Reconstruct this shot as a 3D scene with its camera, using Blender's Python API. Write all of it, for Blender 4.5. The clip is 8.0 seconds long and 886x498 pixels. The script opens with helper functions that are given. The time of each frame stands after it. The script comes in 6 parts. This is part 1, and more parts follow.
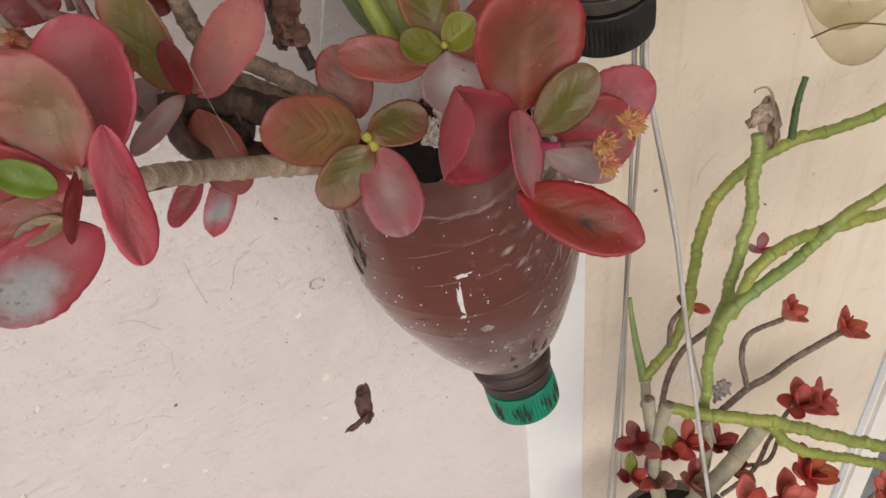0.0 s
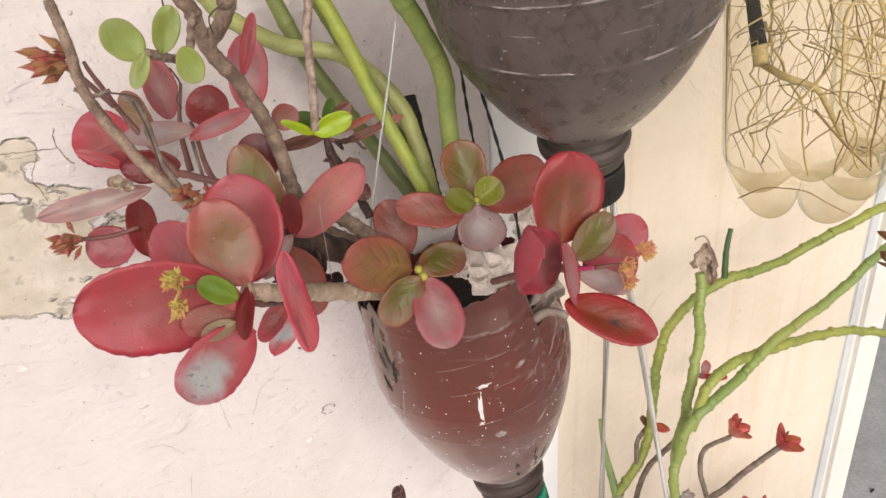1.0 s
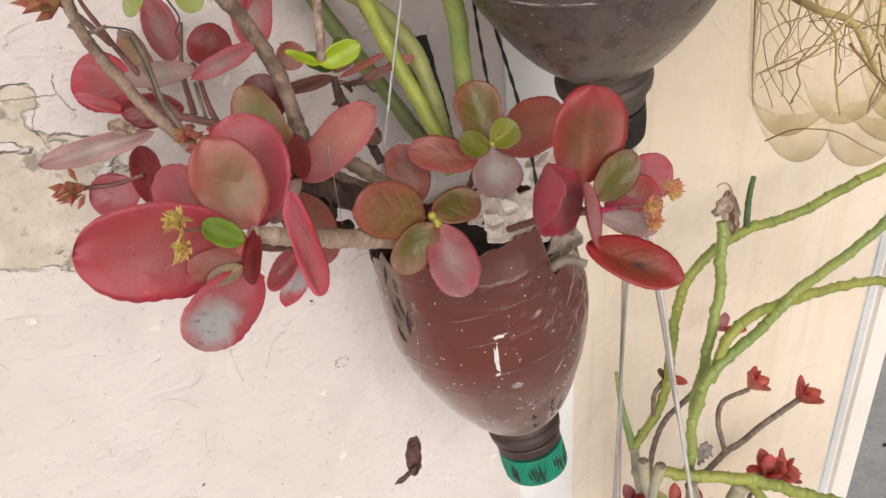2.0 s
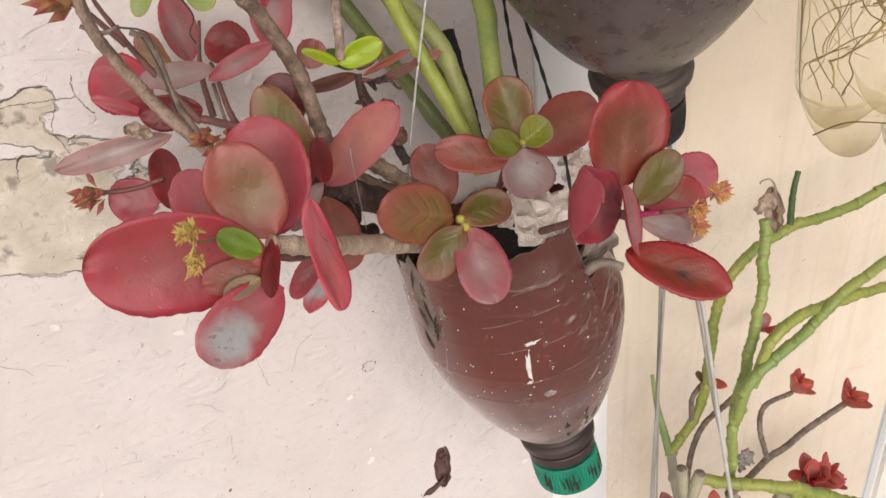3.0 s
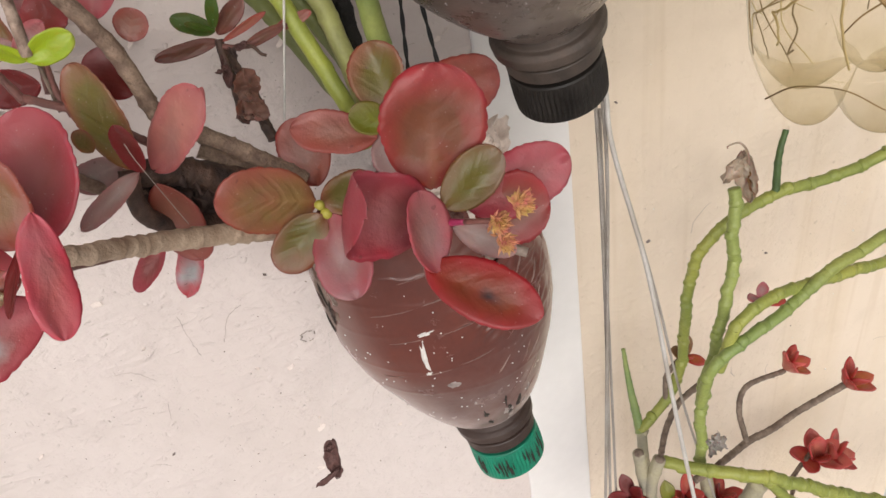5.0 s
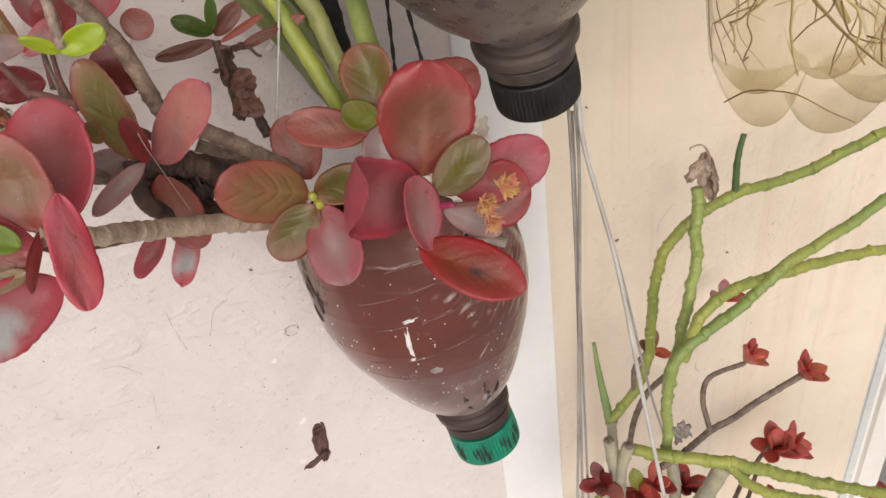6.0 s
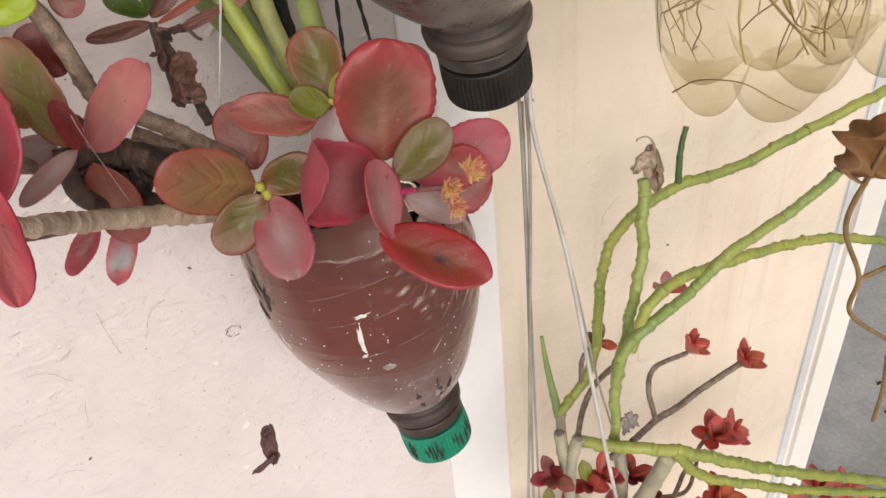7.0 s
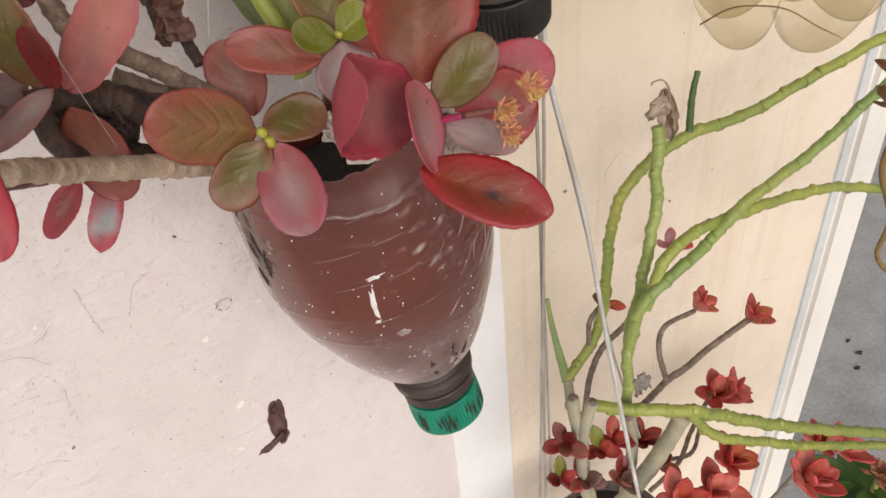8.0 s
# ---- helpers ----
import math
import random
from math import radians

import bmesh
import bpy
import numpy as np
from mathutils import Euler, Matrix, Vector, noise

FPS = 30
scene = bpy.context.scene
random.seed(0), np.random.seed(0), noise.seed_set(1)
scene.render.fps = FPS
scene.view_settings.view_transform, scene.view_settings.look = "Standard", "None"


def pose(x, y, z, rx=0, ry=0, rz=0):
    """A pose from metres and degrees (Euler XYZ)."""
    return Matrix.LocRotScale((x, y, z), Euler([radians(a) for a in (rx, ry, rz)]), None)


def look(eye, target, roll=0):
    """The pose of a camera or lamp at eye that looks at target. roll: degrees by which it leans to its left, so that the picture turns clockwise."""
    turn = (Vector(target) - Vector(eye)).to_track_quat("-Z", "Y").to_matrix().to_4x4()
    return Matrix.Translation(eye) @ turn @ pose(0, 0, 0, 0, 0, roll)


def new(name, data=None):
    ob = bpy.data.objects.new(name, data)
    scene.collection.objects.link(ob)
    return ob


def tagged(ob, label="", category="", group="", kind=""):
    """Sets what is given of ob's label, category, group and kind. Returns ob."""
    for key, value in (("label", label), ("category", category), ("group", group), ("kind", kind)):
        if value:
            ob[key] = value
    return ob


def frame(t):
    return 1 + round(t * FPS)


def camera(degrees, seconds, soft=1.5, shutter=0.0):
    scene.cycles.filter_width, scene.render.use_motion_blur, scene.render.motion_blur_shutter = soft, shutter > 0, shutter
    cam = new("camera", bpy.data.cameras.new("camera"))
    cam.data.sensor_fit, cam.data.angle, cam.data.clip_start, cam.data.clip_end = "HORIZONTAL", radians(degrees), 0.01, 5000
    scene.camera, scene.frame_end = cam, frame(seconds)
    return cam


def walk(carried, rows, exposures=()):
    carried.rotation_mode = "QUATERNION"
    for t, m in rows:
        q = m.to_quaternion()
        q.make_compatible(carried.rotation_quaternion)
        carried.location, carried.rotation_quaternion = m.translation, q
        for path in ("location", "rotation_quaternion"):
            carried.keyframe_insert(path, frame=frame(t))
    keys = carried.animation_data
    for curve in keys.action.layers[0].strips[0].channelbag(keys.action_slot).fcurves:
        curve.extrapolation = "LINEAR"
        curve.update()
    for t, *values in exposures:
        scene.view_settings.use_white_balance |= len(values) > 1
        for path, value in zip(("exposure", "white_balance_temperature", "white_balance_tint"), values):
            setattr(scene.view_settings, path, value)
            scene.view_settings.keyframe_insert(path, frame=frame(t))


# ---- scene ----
cam = camera(63.9, 8.0)
METRES, EYE, TILT, LEAN, TURN = 0.27, 1.5, -37.69, 6.37, -20.62
ROWS = [
    (0.0, 0.0, 0.0, 0.0, -0.0, 0.0, 0.0),
    (0.5, -0.1356, -0.1122, -0.0758, -3.57, 6.04, 0.94),
    (1.0, -0.1432, -0.1764, -0.0594, -5.93, 12.49, 1.23),
    (1.5, -0.0996, -0.1672, -0.034, -5.18, 11.47, 3.4),
    (2.0, -0.1433, -0.1413, -0.0705, -4.91, 9.32, 1.51),
    (3.5, -0.1117, -0.0795, -0.0339, -1.51, 8.57, 1.52),
    (4.0, -0.0662, -0.0532, -0.0201, -0.54, 7.56, 0.61),
    (4.5, -0.0119, -0.0576, 0.0104, 2.55, 4.86, 0.02),
    (5.0, 0.1031, -0.0242, 0.0255, 3.68, 3.1, 0.23),
    (6.5, 0.0764, -0.0937, -0.0119, -1.18, 4.51, 0.77),
    (7.0, 0.0649, -0.0533, -0.0123, -3.95, 3.98, 1.53),
    (7.5, 0.0319, -0.0005, -0.0127, -6.31, 3.31, 2.77),
    (8.0, 0.0108, 0.0288, -0.0334, -6.41, 2.04, 3.66),
]
walk(cam, [(t, pose(0, 0, EYE, TILT, LEAN, TURN) @ pose(METRES * x, METRES * y, METRES * z, 90 + pitch, roll, yaw)) for t, x, y, z, yaw, pitch, roll in ROWS],
     exposures=[(0.0, -0.48), (0.5, -0.30), (1.0, 0.08), (1.5, 0.15), (2.0, -0.08), (3.5, -0.11), (4.0, -0.22), (4.5, -0.33), (5.0, -0.17), (6.5, -0.16), (7.0, -0.08), (7.5, -0.08), (8.0, -0.18)])

# ---------------------------------------------------------------- light
world = bpy.data.worlds.new("sky")
scene.world = world
world.use_nodes = True
wn = world.node_tree.nodes
sky = wn.new("ShaderNodeTexSky")
sky.sky_type, sky.sun_disc = "NISHITA", False
sky.sun_elevation, sky.sun_rotation = radians(28), radians(178)
sky.dust_density = 4.0
wn["Background"].inputs["Strength"].default_value = 0.120
haze = wn.new("ShaderNodeHueSaturation")
haze.inputs["Saturation"].default_value = 0.30
world.node_tree.links.new(sky.outputs[0], haze.inputs["Color"])
world.node_tree.links.new(haze.outputs[0], wn["Background"].inputs["Color"])
sun = new("sun", bpy.data.lights.new("sun", "SUN"))
sun.data.energy, sun.data.angle, sun.data.color = 1.95, radians(42), (1.0, 0.935, 0.905)
sun.matrix_world = look((-1.7, -2.3, 2.35), (0.1, 0.2, 1.3))


# ---------------------------------------------------------------- materials
def mat(name, base, rough=0.6, vary=0.12, scale=40.0, grain=400.0, bump=0.15, metal=0.0, second=None, random_amount=0.0, sss=0.0, spec=0.5, dust=None, settled=None, dust_scale=70, sheen=0.0):
    """A procedural surface: broad mottling, fine grain and relief; sizes in 1/m."""
    m = bpy.data.materials.new(name)
    m.use_nodes = True
    t = m.node_tree
    n, l = t.nodes, t.links
    p = n["Principled BSDF"]
    p.inputs["Roughness"].default_value, p.inputs["Metallic"].default_value = rough, metal
    p.inputs["Specular IOR Level"].default_value = spec
    co = n.new("ShaderNodeTexCoord")
    big, fine = n.new("ShaderNodeTexNoise"), n.new("ShaderNodeTexNoise")
    for k, s, d in ((big, scale, 4), (fine, grain, 3)):
        k.inputs["Scale"].default_value, k.inputs["Detail"].default_value = s, d
        l.new(co.outputs["Object"], k.inputs["Vector"])
    ramp = n.new("ShaderNodeValToRGB")
    other = second or tuple(c * (1 - 2.2 * vary) for c in base)
    ramp.color_ramp.elements[0].position, ramp.color_ramp.elements[1].position = 0.34, 0.66
    ramp.color_ramp.elements[0].color, ramp.color_ramp.elements[1].color = (*other, 1), (*base, 1)
    l.new(big.outputs[0], ramp.inputs[0])
    mix = n.new("ShaderNodeMix")
    mix.data_type, mix.blend_type = "RGBA", "MULTIPLY"
    l.new(ramp.outputs[0], mix.inputs[6])
    g = n.new("ShaderNodeMapRange")
    g.inputs[1].default_value, g.inputs[2].default_value = 0.3, 0.7
    g.inputs[3].default_value, g.inputs[4].default_value = 1 - vary, 1.0
    l.new(fine.outputs[0], g.inputs[0])
    l.new(g.outputs[0], mix.inputs[7])
    mix.inputs[0].default_value = 1.0
    col = mix.outputs[2]
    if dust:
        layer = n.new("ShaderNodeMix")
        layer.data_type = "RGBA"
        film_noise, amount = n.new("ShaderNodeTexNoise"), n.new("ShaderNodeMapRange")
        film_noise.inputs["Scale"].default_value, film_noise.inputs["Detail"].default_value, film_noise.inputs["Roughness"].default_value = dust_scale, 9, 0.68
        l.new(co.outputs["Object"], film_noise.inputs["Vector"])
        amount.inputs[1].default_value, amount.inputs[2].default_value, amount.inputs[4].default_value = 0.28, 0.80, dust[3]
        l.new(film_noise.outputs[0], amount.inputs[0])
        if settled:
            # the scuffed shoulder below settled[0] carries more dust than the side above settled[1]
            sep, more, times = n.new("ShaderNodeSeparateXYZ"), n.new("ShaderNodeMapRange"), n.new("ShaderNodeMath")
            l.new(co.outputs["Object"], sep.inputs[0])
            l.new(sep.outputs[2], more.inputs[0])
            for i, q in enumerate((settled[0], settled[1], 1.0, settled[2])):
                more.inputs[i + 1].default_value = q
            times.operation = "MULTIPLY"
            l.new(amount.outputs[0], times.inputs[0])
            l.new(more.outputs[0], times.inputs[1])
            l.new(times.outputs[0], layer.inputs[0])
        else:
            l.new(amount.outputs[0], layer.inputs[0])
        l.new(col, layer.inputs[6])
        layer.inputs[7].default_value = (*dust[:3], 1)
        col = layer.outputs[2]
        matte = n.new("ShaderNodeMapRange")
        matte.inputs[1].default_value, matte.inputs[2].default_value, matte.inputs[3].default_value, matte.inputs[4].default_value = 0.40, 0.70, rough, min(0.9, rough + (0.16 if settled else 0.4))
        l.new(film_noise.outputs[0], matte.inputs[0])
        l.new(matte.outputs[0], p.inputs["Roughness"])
    if random_amount:
        info, hsv = n.new("ShaderNodeObjectInfo"), n.new("ShaderNodeHueSaturation")
        r = n.new("ShaderNodeMapRange")
        r.inputs[3].default_value, r.inputs[4].default_value = 1 - random_amount, 1 + random_amount
        l.new(info.outputs["Random"], r.inputs[0])
        l.new(r.outputs[0], hsv.inputs["Value"])
        l.new(col, hsv.inputs["Color"])
        col = hsv.outputs[0]
    l.new(col, p.inputs["Base Color"])
    b = n.new("ShaderNodeBump")
    b.inputs["Strength"].default_value, b.inputs["Distance"].default_value = bump, 0.001
    add = n.new("ShaderNodeMath")
    l.new(fine.outputs[0], add.inputs[0])
    l.new(big.outputs[0], add.inputs[1])
    l.new(add.outputs[0], b.inputs["Height"])
    l.new(b.outputs[0], p.inputs["Normal"])
    if sheen:
        p.inputs["Sheen Weight"].default_value, p.inputs["Sheen Roughness"].default_value = sheen, 0.45
        p.inputs["Sheen Tint"].default_value = (0.80, 0.74, 0.70, 1)
    if sss:
        p.inputs["Subsurface Weight"].default_value, p.inputs["Subsurface Scale"].default_value = sss, 0.002
    return m


def leaf_mat(name, centre, margin, bloom=0.0, edge=0.55, rough=0.38, vein=0.35, spot=False, wax=(0.33, 0.30, 0.31), tip_wax=False, film_amount=0.30, relief=0.06):
    """A fleshy leaf: one colour in the middle, another towards the margin, veins, dust specks and a waxy bloom."""
    m = bpy.data.materials.new(name)
    m.use_nodes = True
    t = m.node_tree
    n, l = t.nodes, t.links
    p = n["Principled BSDF"]
    p.inputs["Roughness"].default_value = rough
    p.inputs["Subsurface Weight"].default_value, p.inputs["Subsurface Scale"].default_value = 0.15, 0.0015
    p.inputs["Specular IOR Level"].default_value = 0.42
    co, info = n.new("ShaderNodeTexCoord"), n.new("ShaderNodeObjectInfo")

    def noise_at(scale, detail=3.0, source="Object"):
        k = n.new("ShaderNodeTexNoise")
        k.noise_dimensions = "4D"
        k.inputs["Scale"].default_value, k.inputs["Detail"].default_value = scale, detail
        l.new(co.outputs[source], k.inputs["Vector"])
        w = n.new("ShaderNodeMath")
        w.operation, w.inputs[1].default_value = "MULTIPLY", 37.0
        l.new(info.outputs["Random"], w.inputs[0])
        l.new(w.outputs[0], k.inputs["W"])
        return k.outputs[0]

    def ranged(v, a, b, c, d):
        k = n.new("ShaderNodeMapRange")
        for i, q in enumerate((a, b, c, d)):
            k.inputs[i + 1].default_value = q
        l.new(v, k.inputs[0])
        return k.outputs[0]

    def mixed(f, a, b, mode="MIX"):
        k = n.new("ShaderNodeMix")
        k.data_type, k.blend_type = "RGBA", mode
        for i, q in ((0, f), (6, a), (7, b)):
            if isinstance(q, (float, tuple)):
                k.inputs[i].default_value = q
            else:
                l.new(q, k.inputs[i])
        return k.outputs[2]

    def math_node(op, a, b):
        k = n.new("ShaderNodeMath")
        k.operation = op
        for i, q in enumerate((a, b)):
            if isinstance(q, float):
                k.inputs[i].default_value = q
            else:
                l.new(q, k.inputs[i])
        return k.outputs[0]

    sep = n.new("ShaderNodeSeparateXYZ")
    l.new(co.outputs["Generated"], sep.inputs[0])
    gx, gy = ranged(sep.outputs[0], 0, 1, -1, 1), ranged(sep.outputs[1], 0, 1, -1, 1)
    rad = math_node("SQRT", math_node("ADD", math_node("MULTIPLY", gx, gx), math_node("MULTIPLY", gy, gy)), 0.0)
    big, mid, fine = noise_at(55), noise_at(220), noise_at(1500, 2)
    wob = math_node("ADD", rad, ranged(big, 0.3, 0.7, -0.28, 0.28))
    col = mixed(ranged(wob, edge - 0.28, edge + 0.34, 0, 1), (*centre, 1), (*margin, 1))
    red_edge = tuple(min(1.0, c * k) for c, k in zip(margin, (0.88, 0.58, 0.70)))
    col = mixed(ranged(rad, 0.93, 1.02, 0, 0.65), col, (*red_edge, 1))
    col = mixed(ranged(mid, 0.40, 0.75, 0, 0.45), col, tuple(c * 0.62 for c in centre) + (1,))
    col = mixed(ranged(noise_at(110, 5), 0.50, 0.72, 0, 0.35), col, tuple(min(1, c * 1.15 + 0.015) for c in margin) + (1,))
    ax = math_node("ABSOLUTE", gx, 0.0)
    along = math_node("ADD", math_node("SUBTRACT", gy, math_node("MULTIPLY", ax, 0.8)), ranged(big, 0.25, 0.75, -0.35, 0.35))
    side = math_node("SINE", math_node("MULTIPLY", along, 13.0), 0.0)
    lines = math_node("MULTIPLY", ranged(side, 0.80, 1.0, 0, 1), ranged(rad, 0.95, 0.45, 0, 1))
    furrow = math_node("MULTIPLY", ranged(side, 0.0, 1.0, 0, 1), ranged(rad, 1.0, 0.5, 0, 1))
    midrib = ranged(math_node("ADD", ax, ranged(mid, 0.3, 0.7, -0.05, 0.05)), 0.14, 0.0, 0, 0.8)
    veins = math_node("MAXIMUM", math_node("MULTIPLY", lines, 0.12), math_node("MULTIPLY", midrib, ranged(gy, 0.5, -0.6, 0, 1)))
    col = mixed(math_node("MULTIPLY", veins, vein), col, tuple(min(1, c * 1.5 + 0.03) for c in centre) + (1,))
    if bloom:
        col = mixed(ranged(math_node("ADD", big, math_node("MULTIPLY", rad, -0.18)), 0.36, 0.56, 0, bloom), col, (*wax, 1))
    # a pale waxy film, thicker towards the tip and on one side
    film_at = math_node("ADD", math_node("ADD", math_node("MULTIPLY", gy, 0.30), math_node("MULTIPLY", gx, 0.16)), noise_at(75, 4))
    col = mixed(ranged(film_at, 0.52, 0.98, 0, film_amount), col, tuple(0.62 * c + 0.17 for c in margin) + (1,))
    dust = ranged(noise_at(1700, 1), 0.73, 0.79, 0, 0.4)
    col = mixed(dust, col, (0.62, 0.55, 0.52, 1))
    col = mixed(ranged(noise_at(420, 1), 0.28, 0.22, 0, 0.5), col, (0.10, 0.035, 0.03, 1))
    if tip_wax:
        tx, ty = math_node("ADD", gx, 0.12), math_node("MULTIPLY", math_node("SUBTRACT", gy, 0.42), 1.15)
        far = math_node("SQRT", math_node("ADD", math_node("MULTIPLY", tx, tx), math_node("MULTIPLY", ty, ty)), 0.0)
        col = mixed(ranged(math_node("ADD", far, ranged(mid, 0.3, 0.7, -0.16, 0.16)), 0.85, 0.35, 0, 0.9), col, (0.36, 0.375, 0.37, 1))
        flecks = math_node("MULTIPLY", ranged(noise_at(600, 4), 0.55, 0.62, 0, 0.85), ranged(far, 0.62, 0.30, 0, 1))
        col = mixed(math_node("MULTIPLY", flecks, ranged(gy, 0.30, 0.62, 0, 1)), col, (0.05, 0.05, 0.052, 1))
    if spot:
        dx, dy = math_node("SUBTRACT", gx, 0.1), math_node("SUBTRACT", gy, 0.12)
        d = math_node("SQRT", math_node("ADD", math_node("MULTIPLY", dx, dx), math_node("MULTIPLY", dy, dy)), 0.0)
        col = mixed(ranged(math_node("ADD", d, ranged(mid, 0.3, 0.7, -0.1, 0.1)), 0.28, 0.08, 0, 0.92), col, (0.018, 0.016, 0.02, 1))
    hsv = n.new("ShaderNodeHueSaturation")
    l.new(ranged(info.outputs["Random"], 0, 1, 0.74, 1.03), hsv.inputs["Value"])
    hsv.inputs["Saturation"].default_value = 1.10
    l.new(col, hsv.inputs["Color"])
    l.new(hsv.outputs[0], p.inputs["Base Color"])
    b = n.new("ShaderNodeBump")
    b.inputs["Strength"].default_value, b.inputs["Distance"].default_value = 0.7, 0.0012
    l.new(math_node("ADD", math_node("ADD", math_node("ADD", big, math_node("MULTIPLY", mid, 0.26)), math_node("MULTIPLY", fine, 0.10)), math_node("MULTIPLY", furrow, -relief)), b.inputs["Height"])
    l.new(b.outputs[0], p.inputs["Normal"])
    l.new(ranged(mid, 0.3, 0.7, rough - 0.08, rough + 0.16), p.inputs["Roughness"])
    return m


rose = leaf_mat("rose_leaf", (0.28, 0.085, 0.080), (0.36, 0.066, 0.085), bloom=0.22, edge=0.5, vein=0.2, wax=(0.40, 0.26, 0.27))
salmon = leaf_mat("salmon_leaf", (0.44, 0.195, 0.165), (0.43, 0.145, 0.145), edge=0.6, bloom=0.2, vein=0.15)
lilac = leaf_mat("lilac_pink_leaf", (0.29, 0.140, 0.130), (0.36, 0.095, 0.110), bloom=0.4)
patch_leaf = leaf_mat("grey_patched_leaf", (0.33, 0.115, 0.115), (0.40, 0.075, 0.095), bloom=0.35, vein=0.1, tip_wax=True)
rose_grey = leaf_mat("rose_grey_leaf", (0.34, 0.13, 0.135), (0.40, 0.075, 0.095), bloom=1.0, wax=(0.33, 0.34, 0.35))
rose_olive = leaf_mat("rose_olive_leaf", (0.225, 0.112, 0.052), (0.40, 0.095, 0.085), edge=0.74, vein=0.2, film_amount=0.22)
red_olive = leaf_mat("red_olive_leaf", (0.165, 0.060, 0.032), (0.36, 0.058, 0.064), edge=0.62, vein=0.9, film_amount=0.15)
red_spot = leaf_mat("spotted_red_leaf", (0.165, 0.042, 0.022), (0.285, 0.036, 0.042), edge=0.66, spot=True, film_amount=0.12)
# lighter copy of rose: the light on one leaf put into its colour
rose_lit = leaf_mat("lit_rose_leaf", (0.42, 0.125, 0.125), (0.52, 0.095, 0.125), bloom=0.25, edge=0.5, vein=0.15, wax=(0.46, 0.31, 0.32))
rose_deep = leaf_mat("deep_rose_leaf", (0.265, 0.068, 0.066), (0.34, 0.056, 0.070), bloom=0.22, edge=0.5, vein=0.12, wax=(0.36, 0.20, 0.20))
coral = leaf_mat("coral_leaf", (0.62, 0.235, 0.180), (0.57, 0.125, 0.120), bloom=0.1, vein=0.1, film_amount=0.15)
crimson = leaf_mat("crimson_leaf", (0.135, 0.024, 0.020), (0.190, 0.028, 0.030), film_amount=0.18)
brown_red = leaf_mat("brown_red_leaf", (0.235, 0.092, 0.064), (0.285, 0.080, 0.066), bloom=0.10, film_amount=0.25)
dark_brown = leaf_mat("dark_brown_leaf", (0.125, 0.062, 0.040), (0.145, 0.056, 0.043), film_amount=0.12)
shoot_green = leaf_mat("shoot_green_leaf", (0.055, 0.105, 0.022), (0.075, 0.115, 0.028), edge=0.8, film_amount=0.1)
brown_olive = leaf_mat("brown_olive_leaf", (0.190, 0.112, 0.046), (0.290, 0.078, 0.062), edge=0.80, vein=0.5, film_amount=0.15, relief=0.20)
olive_deep = leaf_mat("deep_olive_leaf", (0.125, 0.105, 0.022), (0.165, 0.080, 0.032), edge=0.7, vein=0.2)
olive = leaf_mat("olive_leaf", (0.135, 0.112, 0.026), (0.25, 0.085, 0.052), edge=0.72, film_amount=0.22, relief=0.10)
grey_leaf = leaf_mat("grey_leaf", (0.29, 0.215, 0.200), (0.32, 0.185, 0.175), bloom=0.75, wax=(0.42, 0.375, 0.355))
leaf_green = leaf_mat("green_leaf", (0.135, 0.205, 0.030), (0.170, 0.240, 0.035), edge=0.8, vein=0.05, relief=0.02, film_amount=0.25)
leaf_green2 = leaf_mat("yellow_green_leaf", (0.178, 0.187, 0.025), (0.204, 0.170, 0.043), edge=0.8)
leaf_pale = leaf_mat("pale_leaf", (0.281, 0.238, 0.128), (0.289, 0.187, 0.119), bloom=0.4)
lime = leaf_mat("lime_leaf", (0.31, 0.41, 0.045), (0.34, 0.44, 0.055), edge=0.8, vein=0.05, relief=0.02, film_amount=0.25)
lime_dull = leaf_mat("dull_lime_leaf", (0.235, 0.285, 0.075), (0.26, 0.30, 0.085), edge=0.8, vein=0.05, relief=0.02, film_amount=0.25)
dry = leaf_mat("withered_leaf", (0.155, 0.082, 0.062), (0.19, 0.10, 0.076), rough=0.8, vein=0.4)
dry2 = leaf_mat("dry_brown_leaf", (0.216, 0.108, 0.045), (0.270, 0.153, 0.072), rough=0.8, vein=0.6)
dry_pale = leaf_mat("dry_pale_tip", (0.50, 0.42, 0.34), (0.36, 0.28, 0.21), rough=0.85)
dry_grey = leaf_mat("dry_grey_bract", (0.40, 0.37, 0.34), (0.30, 0.27, 0.25), rough=0.8, film_amount=0.1)
rosette_red = leaf_mat("small_red_leaf", (0.46, 0.125, 0.090), (0.42, 0.066, 0.066), vein=0.1, film_amount=0.15)
rosette_orange = leaf_mat("small_orange_leaf", (0.50, 0.185, 0.085), (0.44, 0.075, 0.068), vein=0.1)
ground_leaf = leaf_mat("weed_leaf", (0.07, 0.14, 0.03), (0.08, 0.15, 0.03), vein=0.3)

bark = mat("bark", (0.53, 0.405, 0.300), 0.7, 0.20, 170, 1300, 0.4, second=(0.36, 0.255, 0.180))
bark_grey = mat("grey_brown_bark", (0.36, 0.255, 0.185), 0.7, 0.28, 210, 1300, 0.6, second=(0.165, 0.105, 0.076))
bark_dark = mat("dark_bark", (0.120, 0.066, 0.046), 0.7, 0.3, 150, 900, 0.6, second=(0.034, 0.020, 0.016))
bark_thin = mat("thin_bark", (0.44, 0.33, 0.26), 0.75, 0.25, 380, 1100, 0.6, second=(0.17, 0.105, 0.08))
stem_red = mat("red_stem", (0.22, 0.085, 0.07), 0.6, 0.2, 150, 900, 0.4, second=(0.13, 0.06, 0.05))
